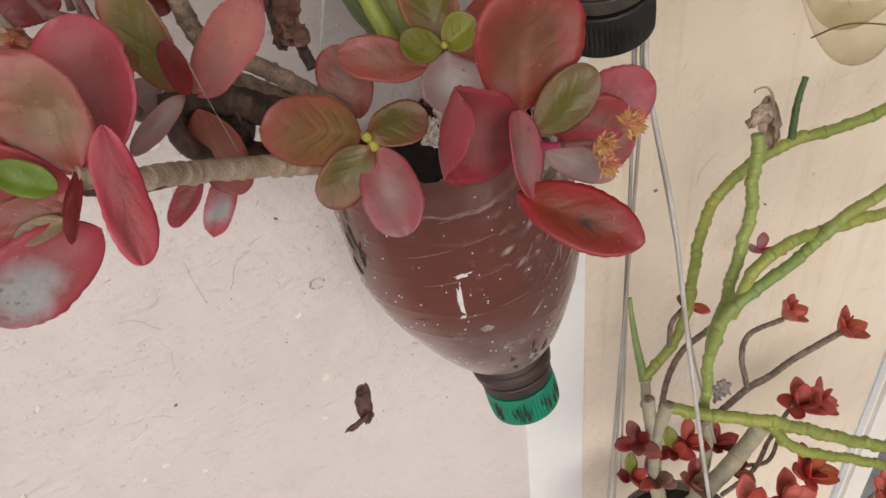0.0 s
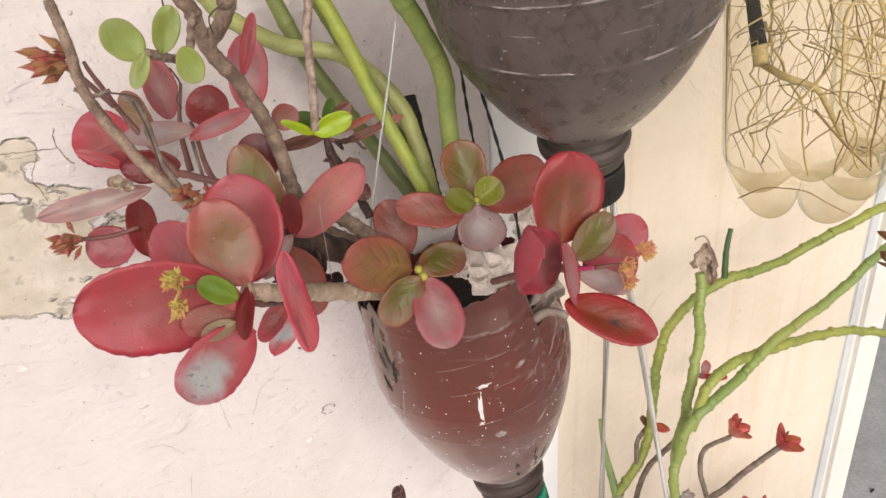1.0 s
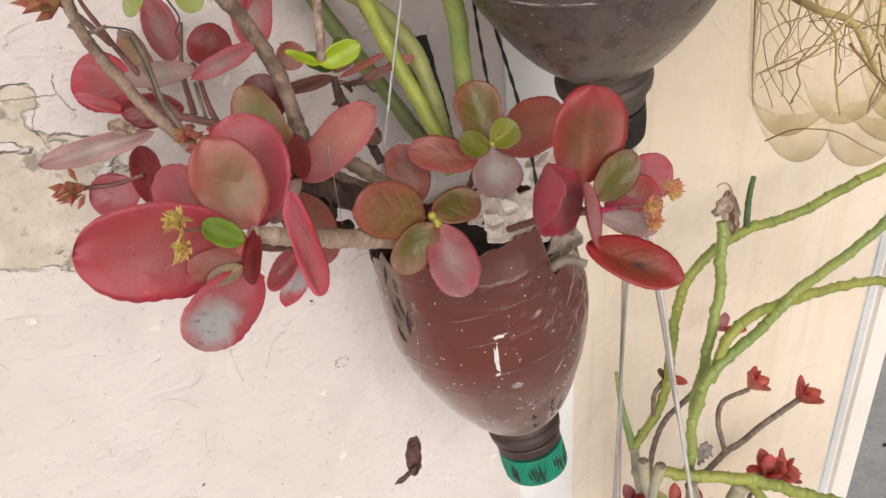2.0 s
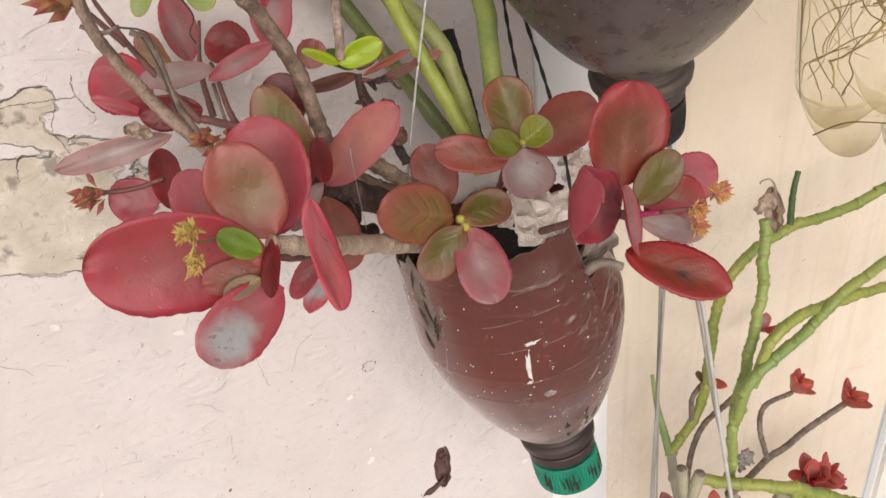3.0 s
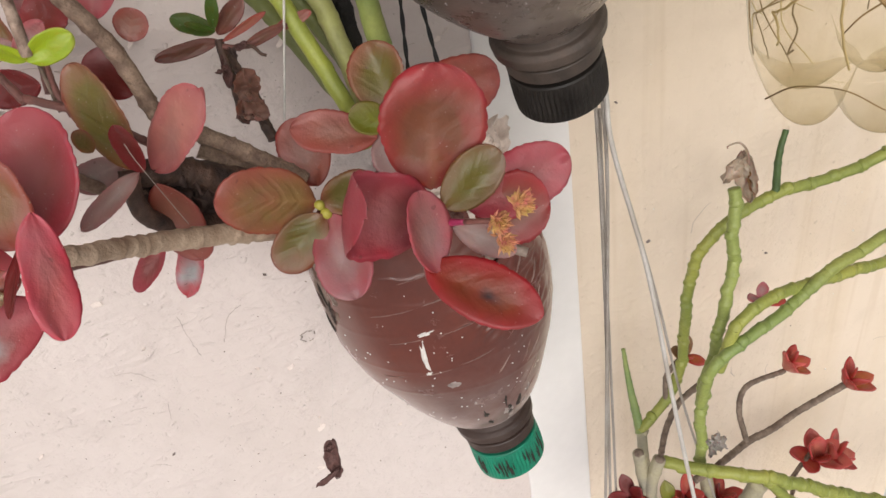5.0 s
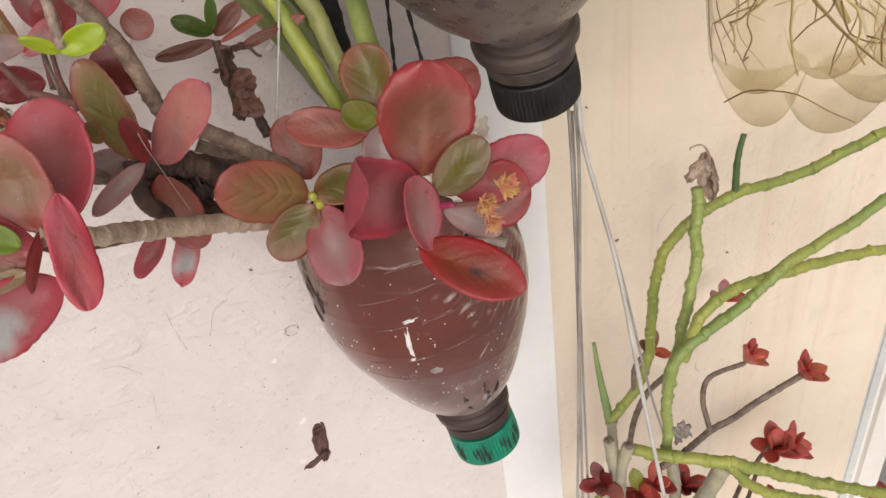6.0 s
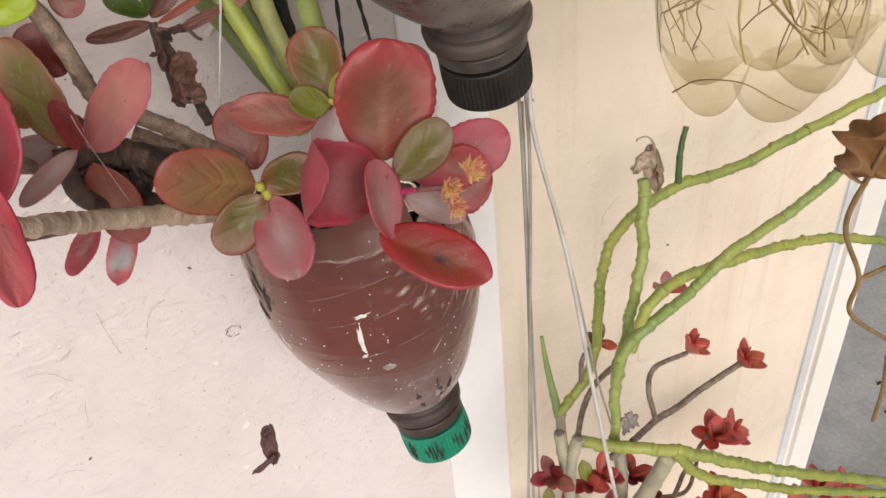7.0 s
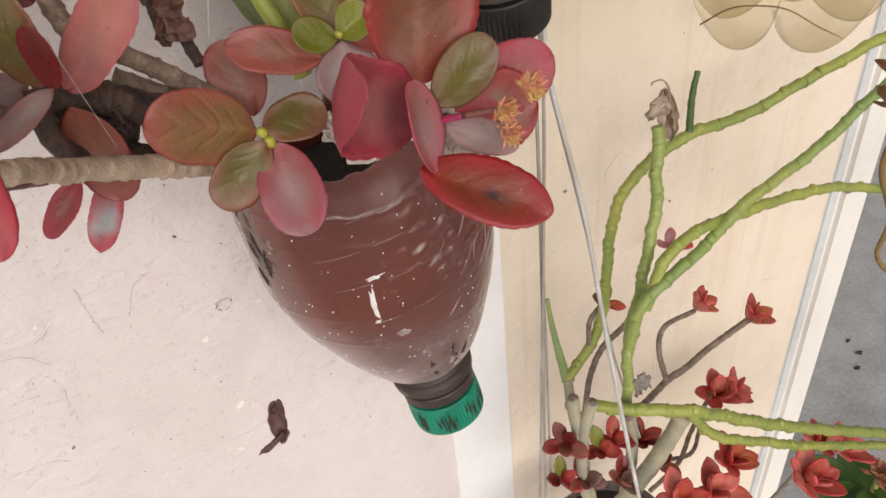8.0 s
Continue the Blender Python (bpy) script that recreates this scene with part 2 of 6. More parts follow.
twig = mat("grey_twig", (0.27, 0.205, 0.16), 0.8, 0.25, 260, 900, 0.6, second=(0.13, 0.092, 0.07))
twig_dark = mat("dark_dead_twig", (0.12, 0.085, 0.065), 0.85, 0.3, 220, 900, 0.5)
char = mat("charred_stub", (0.02, 0.018, 0.017), 0.85, 0.3, 200, 900, 0.9)
green_bright = mat("bright_green_stem", (0.36, 0.40, 0.06), 0.5, 0.12, 90, 900, 0.2, second=(0.26, 0.31, 0.06))
green_deep = mat("deep_green_stem", (0.30, 0.345, 0.095), 0.5, 0.15, 60, 700, 0.2, second=(0.18, 0.26, 0.07))
green_mid = mat("olive_green_stem", (0.38, 0.39, 0.13), 0.55, 0.15, 60, 700, 0.25, second=(0.27, 0.28, 0.10))
green_dark = mat("dark_olive_stem", (0.20, 0.23, 0.065), 0.5, 0.15, 60, 700, 0.25, second=(0.13, 0.15, 0.05))
pencil_green = mat("pencil_stem", (0.355, 0.365, 0.075), 0.45, 0.16, 30, 900, 0.3, second=(0.215, 0.265, 0.060))
pencil_fresh = mat("fresh_pencil_stem", (0.340, 0.390, 0.115), 0.45, 0.16, 24, 900, 0.3, second=(0.255, 0.310, 0.080))
pencil_lush = mat("lush_pencil_stem", (0.190, 0.275, 0.080), 0.45, 0.16, 18, 900, 0.3, second=(0.300, 0.335, 0.085))
pencil_dark = mat("dark_pencil_stem", (0.07, 0.13, 0.035), 0.5, 0.15, 90, 900, 0.25)
pencil_deep = mat("deep_pencil_stem", (0.26, 0.32, 0.10), 0.5, 0.15, 60, 900, 0.25, second=(0.14, 0.22, 0.07))
pencil_grey = mat("grey_green_stem", (0.42, 0.38, 0.25), 0.7, 0.15, 90, 900, 0.4, second=(0.30, 0.28, 0.22))
tendril = mat("dry_tendril", (0.30, 0.19, 0.07), 0.7, 0.2, 150, 900, 0.4)
dead_dark = mat("dead_dark_leaf", (0.075, 0.042, 0.034), 0.75, 0.25, 200, 900, 0.6)
dead_curl = mat("curled_dead_leaf", (0.150, 0.068, 0.058), 0.7, 0.25, 240, 900, 0.6, second=(0.085, 0.040, 0.036))
root_mat = mat("root", (0.36, 0.25, 0.11), 0.7, 0.2, 150, 900, 0.3)
root_gold = mat("golden_root", (0.60, 0.47, 0.22), 0.7, 0.2, 150, 900, 0.3, second=(0.46, 0.34, 0.14))
cord_black = mat("black_cord", (0.012, 0.012, 0.013), 0.6, 0.2, 300, 1500, 0.5)
thread_white = mat("white_thread", (0.62, 0.60, 0.56), 0.7, 0.1, 300, 1500, 0.2)
string_grey = mat("grey_string", (0.42, 0.39, 0.36), 0.7, 0.25, 60, 1800, 0.6, second=(0.30, 0.26, 0.22))
string_pale = mat("pale_string", (0.62, 0.60, 0.57), 0.6, 0.15, 60, 1800, 0.5, second=(0.45, 0.41, 0.36))
bud_yellow = mat("yellow_bud", (0.44, 0.40, 0.06), 0.5, 0.1, 200, 900, 0.2)
flower_ochre = mat("ochre_flower", (0.50, 0.40, 0.10), 0.6, 0.12, 260, 1200, 0.3, second=(0.47, 0.25, 0.09))
flower_orange = mat("orange_flower", (0.56, 0.36, 0.11), 0.6, 0.15, 420, 1400, 0.3, second=(0.52, 0.15, 0.12))
flower_dark = mat("dark_flower", (0.36, 0.22, 0.075), 0.6, 0.2, 300, 1200, 0.3, second=(0.36, 0.06, 0.07))
magenta = mat("magenta_stalk", (0.42, 0.04, 0.13), 0.5, 0.1, 200, 900, 0.2)
soil = mat("soil", (0.035, 0.024, 0.018), 0.95, 0.3, 200, 900, 1.0)

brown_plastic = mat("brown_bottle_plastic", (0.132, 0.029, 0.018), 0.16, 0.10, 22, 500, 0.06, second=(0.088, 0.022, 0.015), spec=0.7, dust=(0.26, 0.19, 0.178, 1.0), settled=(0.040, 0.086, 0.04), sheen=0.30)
black_plastic = mat("dusty_black_plastic", (0.080, 0.057, 0.050), 0.25, 0.2, 30, 700, 0.08, second=(0.070, 0.051, 0.045), dust=(0.34, 0.275, 0.24, 0.80), settled=(0.038, 0.078, 0.27), spec=0.5, dust_scale=150)
neck_brown = mat("brown_neck_plastic", (0.034, 0.019, 0.015), 0.3, 0.3, 110, 900, 0.2, second=(0.030, 0.018, 0.015), dust=(0.18, 0.12, 0.10, 0.25))
neck_dusty = mat("dusty_dark_neck", (0.022, 0.018, 0.015), 0.4, 0.25, 110, 900, 0.2, second=(0.011, 0.009, 0.008), dust=(0.28, 0.205, 0.165, 0.42))
dust_grey = mat("grey_dust", (0.36, 0.30, 0.28), 0.9, 0.2, 400, 1200, 0.2)
earth_pale = mat("dry_earth_behind_plastic", (0.23, 0.165, 0.13), 0.45, 0.25, 130, 900, 0.3, second=(0.12, 0.08, 0.062))
glint_pale = mat("pale_film_glint", (0.32, 0.22, 0.185), 0.3, 0.2, 200, 900, 0.3, second=(0.18, 0.10, 0.085))
scuff_glint = mat("dull_scuff_glint", (0.22, 0.125, 0.105), 0.5, 0.3, 300, 900, 0.2, second=(0.13, 0.055, 0.045))
foil_dark = mat("dirty_film", (0.32, 0.255, 0.215), 0.5, 0.2, 120, 900, 0.3, second=(0.17, 0.12, 0.095))
cap_black = mat("black_cap", (0.016, 0.014, 0.012), 0.42, 0.25, 120, 900, 0.2, second=(0.009, 0.008, 0.007), dust=(0.12, 0.095, 0.082, 0.16), spec=0.35)
cap_green = mat("green_cap", (0.008, 0.235, 0.140), 0.38, 0.15, 150, 900, 0.15, second=(0.006, 0.165, 0.10))
grime = mat("dark_grime", (0.035, 0.027, 0.02), 0.8, 0.2, 300, 900, 0.4)
scuff = mat("white_scuff", (0.75, 0.73, 0.70), 0.6, 0.1, 300, 900, 0.2)
foil = mat("torn_film", (0.78, 0.69, 0.62), 0.35, 0.15, 120, 900, 0.3, second=(0.55, 0.46, 0.40))
band_white = mat("white_band_paint", (0.82, 0.80, 0.79), 0.7, 0.03, 9, 150, 0.25)


def wall_mat(name, base, second, strokes=0.5, streak=0.0, crack=0.5, peel=None, rough=0.34):
    """Painted plaster: brush strokes, pimples, hairline cracks, drip stains and, at peel = (x, z), flaked paint."""
    m = bpy.data.materials.new(name)
    m.use_nodes = True
    n, l = m.node_tree.nodes, m.node_tree.links
    p = n["Principled BSDF"]
    p.inputs["Roughness"].default_value = 0.75
    p.inputs["Specular IOR Level"].default_value = 0.3
    co = n.new("ShaderNodeTexCoord")

    def tex(scale, detail=4.0, stretch=(1, 1, 1), turn=0.0, distort=0.0):
        mp, k = n.new("ShaderNodeMapping"), n.new("ShaderNodeTexNoise")
        mp.inputs["Rotation"].default_value = (0, radians(turn), 0)
        mp.inputs["Scale"].default_value = stretch
        k.inputs["Scale"].default_value, k.inputs["Detail"].default_value, k.inputs["Distortion"].default_value = scale, detail, distort
        l.new(co.outputs["Object"], mp.inputs[0])
        l.new(mp.outputs[0], k.inputs["Vector"])
        return k.outputs[0]

    def ranged(v, a, b, c, d):
        k = n.new("ShaderNodeMapRange")
        for i, q in enumerate((a, b, c, d)):
            k.inputs[i + 1].default_value = q
        l.new(v, k.inputs[0])
        return k.outputs[0]

    def mth(op, a, b=0.0):
        k = n.new("ShaderNodeMath")
        k.operation = op
        for i, q in enumerate((a, b)):
            if isinstance(q, (int, float)):
                k.inputs[i].default_value = q
            else:
                l.new(q, k.inputs[i])
        return k.outputs[0]

    def mixed(f, a, b):
        k = n.new("ShaderNodeMix")
        k.data_type = "RGBA"
        for i, q in ((0, f), (6, a), (7, b)):
            if isinstance(q, (float, tuple)):
                k.inputs[i].default_value = q
            else:
                l.new(q, k.inputs[i])
        return k.outputs[2]

    big, mid = tex(7), tex(45)
    brush = tex(30, 8, (1.0, 1, 3.2), 14, 1.6)
    ridge = mth("MULTIPLY", ranged(tex(42, 6, (1.0, 1, 2.6), -14, 2.0), 0.60, 0.74, 0, 1), ranged(tex(9, 2), 0.48, 0.62, 0, 1))
    pimple = ranged(tex(260, 1), 0.67, 0.76, 0, 1)
    pit = ranged(tex(190, 1.5), 0.26, 0.20, 0, 1)
    col = mixed(ranged(big, 0.35, 0.65, 0, 1), (*second, 1), (*base, 1))
    col = mixed(ranged(mid, 0.30, 0.5, 0.35, 0), col, tuple(c * 0.90 for c in second) + (1,))
    if streak:
        col = mixed(ranged(tex(26, 3, (1, 1, 0.06)), 0.52, 0.72, 0, streak), col, (base[0] * 0.86, base[1] * 0.80, base[2] * 0.66, 1))
        col = mixed(ranged(tex(150, 2, (1, 1, 0.035)), 0.60, 0.74, 0, streak * 0.5), col, (base[0] * 0.70, base[1] * 0.62, base[2] * 0.50, 1))
    vor = n.new("ShaderNodeTexVoronoi")
    vor.feature = "DISTANCE_TO_EDGE"
    vor.inputs["Scale"].default_value = 17
    add = n.new("ShaderNodeVectorMath")
    wob = n.new("ShaderNodeTexNoise")
    wob.inputs["Scale"].default_value, wob.inputs["Detail"].default_value = 60, 4
    sc = n.new("ShaderNodeVectorMath")
    sc.operation, sc.inputs["Scale"].default_value = "SCALE", 0.045
    l.new(co.outputs["Object"], wob.inputs["Vector"])
    l.new(wob.outputs["Color"], sc.inputs[0])
    l.new(co.outputs["Object"], add.inputs[0])
    l.new(sc.outputs[0], add.inputs[1])
    l.new(add.outputs[0], vor.inputs["Vector"])
    line = mth("MULTIPLY", ranged(vor.outputs["Distance"], 0.010, 0.002, 0, 1), ranged(tex(22, 3), 0.56, 0.64, 0, crack))
    col = mixed(line, col, (0.46, 0.40, 0.35, 1))
    col = mixed(mth("MULTIPLY", pit, 0.18), col, (0.36, 0.30, 0.25, 1))
    height = mth("ADD", mth("MULTIPLY", brush, strokes), mth("ADD", mth("MULTIPLY", mid, 0.95), mth("MULTIPLY", tex(150, 4), 0.34)))
    height = mth("ADD", height, mth("ADD", mth("MULTIPLY", pimple, rough), mth("MULTIPLY", ridge, strokes * 0.30)))
    height = mth("SUBTRACT", height, mth("ADD", mth("MULTIPLY", line, 0.5), mth("MULTIPLY", pit, 0.12)))
    if peel:
        sep = n.new("ShaderNodeSeparateXYZ")
        l.new(co.outputs["Object"], sep.inputs[0])
        dx = mth("MULTIPLY", mth("SUBTRACT", sep.outputs[0], peel[0]), 17.0)
        dz = mth("MULTIPLY", mth("SUBTRACT", sep.outputs[2], peel[1]), 26.0)
        r = mth("SQRT", mth("ADD", mth("MULTIPLY", dx, dx), mth("MULTIPLY", dz, dz)))
        r = mth("ADD", r, ranged(tex(24, 6, (1, 1, 1.5)), 0.25, 0.75, -0.80, 0.80))
        gone = ranged(r, 0.80, 0.74, 0, 1)
        under = mixed(ranged(tex(60, 5), 0.35, 0.65, 0, 1), (0.50, 0.43, 0.34, 1), (0.66, 0.585, 0.50, 1))
        under = mixed(ranged(tex(120, 4), 0.60, 0.70, 0, 0.8), under, (0.22, 0.18, 0.14, 1))
        col = mixed(gone, col, under)
        rim = mth("MULTIPLY", ranged(r, 0.72, 0.77, 0, 1), ranged(r, 0.83, 0.78, 0, 1))
        col = mixed(mth("MULTIPLY", rim, 0.12), col, (0.30, 0.25, 0.20, 1))
        height = mth("SUBTRACT", height, mth("MULTIPLY", gone, 0.8))
    l.new(col, p.inputs["Base Color"])
    b = n.new("ShaderNodeBump")
    b.inputs["Strength"].default_value, b.inputs["Distance"].default_value = 0.95, 0.0030
    l.new(height, b.inputs["Height"])
    l.new(b.outputs[0], p.inputs["Normal"])
    return m


wall_white = wall_mat("white_plaster", (0.665, 0.597, 0.573), (0.630, 0.560, 0.530), 0.45, 0.0, 0.0, (-0.122, 1.420), 0.10)
wall_cream = wall_mat("cream_plaster", (0.76, 0.655, 0.54), (0.73, 0.62, 0.50), 0.22, 0.38, 0.0, None, 0.06)
trim_white = mat("white_trim_paint", (0.80, 0.76, 0.70), 0.55, 0.04, 10, 200, 0.2)
trim_shade = mat("grey_trim_shade", (0.63, 0.635, 0.63), 0.7, 0.1, 10, 200, 0.2)
crack_pale = mat("crack_shade", (0.52, 0.44, 0.38), 0.9, 0.1, 200, 900, 0.2)
crack_dark = mat("crack_dirt", (0.27, 0.20, 0.155), 0.9, 0.2, 200, 900, 0.2)
crack_mid = mat("crack_line", (0.50, 0.425, 0.37), 0.9, 0.2, 200, 900, 0.2)
wall_grain = mat("paint_grain", (0.70, 0.63, 0.605), 0.6, 0.05, 60, 900, 0.2)
flake_white = mat("flake_paint", (0.80, 0.71, 0.66), 0.6, 0.05, 60, 900, 0.3)
concrete = mat("concrete", (0.56, 0.54, 0.515), 0.9, 0.22, 9, 90, 0.6, second=(0.43, 0.412, 0.392))
debris = mat("leaf_litter", (0.10, 0.08, 0.06), 0.9, 0.3, 30, 200, 0.5)


def clear_plastic(name, tint, gloss=0.09, ior=1.25, haze_amount=0.06, foot_tint=None, shine=1.0):
    m = bpy.data.materials.new(name)
    m.use_nodes = True
    n, l = m.node_tree.nodes, m.node_tree.links
    n.remove(n["Principled BSDF"])
    tr, gl, mx = n.new("ShaderNodeBsdfTransparent"), n.new("ShaderNodeBsdfGlossy"), n.new("ShaderNodeMixShader")
    tr.inputs[0].default_value = (*tint, 1)
    gl.inputs["Roughness"].default_value = gloss
    if foot_tint:
        # a brown-green tint, deepest in the feet and broken up by noise
        co, sep, nz = n.new("ShaderNodeTexCoord"), n.new("ShaderNodeSeparateXYZ"), n.new("ShaderNodeTexNoise")
        nz.inputs["Scale"].default_value, nz.inputs["Detail"].default_value = 90, 5
        l.new(co.outputs["Object"], nz.inputs["Vector"])
        l.new(co.outputs["Object"], sep.inputs[0])
        low, wob, both, tone = n.new("ShaderNodeMapRange"), n.new("ShaderNodeMapRange"), n.new("ShaderNodeMath"), n.new("ShaderNodeMix")
        for i, q in enumerate((0.0, 0.016, 1.0, 0.0)):
            low.inputs[i + 1].default_value = q
        for i, q in enumerate((0.3, 0.7, -0.25, 0.25)):
            wob.inputs[i + 1].default_value = q
        l.new(sep.outputs[2], low.inputs[0])
        l.new(nz.outputs[0], wob.inputs[0])
        both.use_clamp = True
        l.new(low.outputs[0], both.inputs[0])
        l.new(wob.outputs[0], both.inputs[1])
        tone.data_type = "RGBA"
        tone.inputs[6].default_value, tone.inputs[7].default_value = (*tint, 1), (*foot_tint, 1)
        l.new(both.outputs[0], tone.inputs[0])
        l.new(tone.outputs[2], tr.inputs[0])
    f = n.new("ShaderNodeFresnel")
    f.inputs[0].default_value = ior
    less = n.new("ShaderNodeMath")
    less.operation, less.inputs[1].default_value = "MULTIPLY", shine
    l.new(f.outputs[0], less.inputs[0])
    l.new(less.outputs[0], mx.inputs[0])
    l.new(tr.outputs[0], mx.inputs[1])
    l.new(gl.outputs[0], mx.inputs[2])
    hz, dm = n.new("ShaderNodeBsdfTranslucent"), n.new("ShaderNodeMixShader")
    hz.inputs[0].default_value = (*[c * 0.85 for c in tint], 1)
    dm.inputs[0].default_value = haze_amount
    l.new(mx.outputs[0], dm.inputs[1])
    l.new(hz.outputs[0], dm.inputs[2])
    l.new(dm.outputs[0], n["Material Output"].inputs[0])
    return m


pet = clear_plastic("clear_bottle_plastic", (0.986, 0.974, 0.925), 0.10, 1.06, 0.07, None, 0.45)
pet_base = clear_plastic("tinted_bottle_base", (0.975, 0.962, 0.915), 0.08, 1.05, 0.06, (0.79, 0.755, 0.64), 0.30)


# ---------------------------------------------------------------- building helpers
def mesh_object(name, verts, faces, material, parent=None, label="", smooth=True):
    me = bpy.data.meshes.new(name)
    me.from_pydata(verts, [], faces)
    me.materials.append(material)
    if smooth:
        me.polygons.foreach_set("use_smooth", [True] * len(me.polygons))
    ob = new(name, me)
    ob.parent = parent
    if label:
        ob["label"] = label
    return ob


def part(name, bm, material, parent=None, label="", smooth=False):
    me = bpy.data.meshes.new(name)
    bm.to_mesh(me)
    bm.free()
    me.materials.append(material)
    if smooth:
        me.polygons.foreach_set("use_smooth", [True] * len(me.polygons))
    ob = new(name, me)
    ob.parent = parent
    if label:
        ob["label"] = label
    return ob


def box(x0, x1, y0, y1, z0, z1, bevel=0.0):
    bm = bmesh.new()
    bmesh.ops.create_cube(bm, size=1)
    for v in bm.verts:
        v.co = ((x0 + x1) / 2 + v.co.x * (x1 - x0), (y0 + y1) / 2 + v.co.y * (y1 - y0), (z0 + z1) / 2 + v.co.z * (z1 - z0))
    if bevel:
        bmesh.ops.bevel(bm, geom=bm.edges[:], offset=bevel, segments=2, affect="EDGES")
    return bm


def thing(name, label, category, group="", kind=""):
    return tagged(new(name), label, category, group, kind)


def spline(pts, steps):
    """Points along a smooth curve through pts."""
    p = [Vector(q) for q in pts]
    p = [2 * p[0] - p[1]] + p + [2 * p[-1] - p[-2]]
    out = []
    for i in range(1, len(p) - 2):
        for k in range(steps):
            t = k / steps
            a, b, c, d = p[i - 1], p[i], p[i + 1], p[i + 2]
            out.append(0.5 * ((2 * b) + (c - a) * t + (2 * a - 5 * b + 4 * c - d) * t * t + (3 * b - a - 3 * c + d) * t ** 3))
    out.append(p[-2])
    return out


def tube_data(path, radius, sides=8):
    """Verts and faces of a closed tube; radius is a function of 0..1 and the distance along it."""
    verts, faces = [], []
    up = Vector((0.31, 0.22, 0.92))
    dist, total = 0.0, sum((b - a).length for a, b in zip(path, path[1:]))
    for i, c in enumerate(path):
        d = (path[min(i + 1, len(path) - 1)] - path[max(i - 1, 0)]).normalized()
        side = d.cross(up)
        if side.length < 0.05:
            side = d.cross(Vector((1, 0, 0)))
        side.normalize()
        up = side.cross(d).normalized()
        if i:
            dist += (c - path[i - 1]).length
        r = radius(dist / total, dist)
        for k in range(sides):
            a = 2 * math.pi * k / sides
            wob = 1 + 0.055 * noise.noise(Vector((c.x * 300 + math.cos(a) * 2, c.y * 300 + math.sin(a) * 2, c.z * 300)))
            verts.append(c + (side * math.cos(a) + up * math.sin(a)) * r * wob)
    n = len(path)
    for i in range(n - 1):
        for k in range(sides):
            faces.append((i * sides + k, i * sides + (k + 1) % sides, (i + 1) * sides + (k + 1) % sides, (i + 1) * sides + k))
    faces.append(tuple(range(sides - 1, -1, -1)))
    faces.append(tuple(range((n - 1) * sides, n * sides)))
    return verts, faces


def stem(parent, name, material, r0, pts, r1=None, nodes=0):
    """A stem, twig or cord through pts, tapering from r0 to r1; nodes=1 gives it jointed, toothed swellings."""
    r1 = r0 if r1 is None else r1
    length = sum((Vector(b) - Vector(a)).length for a, b in zip(pts, pts[1:]))
    fine = 0.0006 if name == "stem" else 0.0022
    steps = max(3, int(length / (len(pts) - 1) / fine))
    path = spline(pts, min(steps, 90))
    woody = name == "stem"
    phase = random.random() * 60
    gap = (0.0046, 0.0125, 0.030)[nodes]

    def radius(f, d):
        r = r0 + (r1 - r0) * f
        if woody:
            k = d / gap + phase + (0.35 if not nodes else 0.6) * noise.noise(Vector((d * (90 if not nodes else 35), phase, 0)))
            q = k % 1.0
            if nodes == 2:
                r *= 1 + 0.10 * max(0.0, 1 - abs(q - 0.5) * 14) + 0.05 * noise.noise(Vector((d * 60, phase, 5)))
            elif nodes:
                r *= 0.95 + 0.05 * q + 0.16 * math.exp(-((q - 0.90) / 0.050) ** 2)
            else:
                ring = (0.07 if r0 < 0.003 else 0.05) + (0.13 if r0 < 0.003 else 0.08) * (noise.noise(Vector((math.floor(k) * 3.7, phase, 1))) + 0.5)
                r *= 1 + ring * max(0.0, 1 - abs(q - 0.5) * 5) + 0.06 * noise.noise(Vector((d * 300, phase, 5)))
        return r
    if woody:
        amount = (0.14, 0.12, 0.08)[nodes]
        path = [c + Vector((noise.noise(c * 190), noise.noise(c * 190 + Vector((9, 0, 0))), noise.noise(c * 190 + Vector((0, 9, 0))))) * amount * r0 for c in path]
    if nodes == 1:
        # teeth stand out on one side and the other in turn
        went, toothed = 0.0, []
        for i, c in enumerate(path):
            along = path[min(i + 1, len(path) - 1)] - path[max(i - 1, 0)]
            went += (c - path[i - 1]).length if i else 0.0
            k = went / gap + phase + 0.6 * noise.noise(Vector((went * 35, phase, 0)))
            out = along.cross(Vector((0, 1, 0.2))).normalized() * (1 if int(k) % 2 else -1)
            toothed.append(c + out * r0 * (0.40 * math.exp(-(((k % 1.0) - 0.90) / 0.060) ** 2) + 0.20 * (k % 1.0) - 0.10))
        path = toothed
    if name == "cord":
        v, f = twisted(path, r0)
    else:
        v, f = tube_data(path, radius, 12 if r0 > 0.002 else 8)
    return mesh_object(name, v, f, material, parent)


def twisted(path, r):
    """Two strands wound round each other."""
    fine = []
    for a, b in zip(path, path[1:]):
        k = max(1, int((b - a).length / 0.0012))
        fine += [a.lerp(b, i / k) for i in range(k)]
    fine.append(path[-1])
    verts, faces = [], []
    for s in (0, 1):
        line = []
        for i, c in enumerate(fine):
            a = i * 0.55 + s * math.pi
            line.append(c + Vector((math.cos(a), math.sin(a), 0)) * r * 0.5)
        v, f = tube_data(line, lambda q, d: r * 0.6, 5)
        faces += [tuple(x + len(verts) for x in q) for q in f]
        verts += v
    return verts, faces


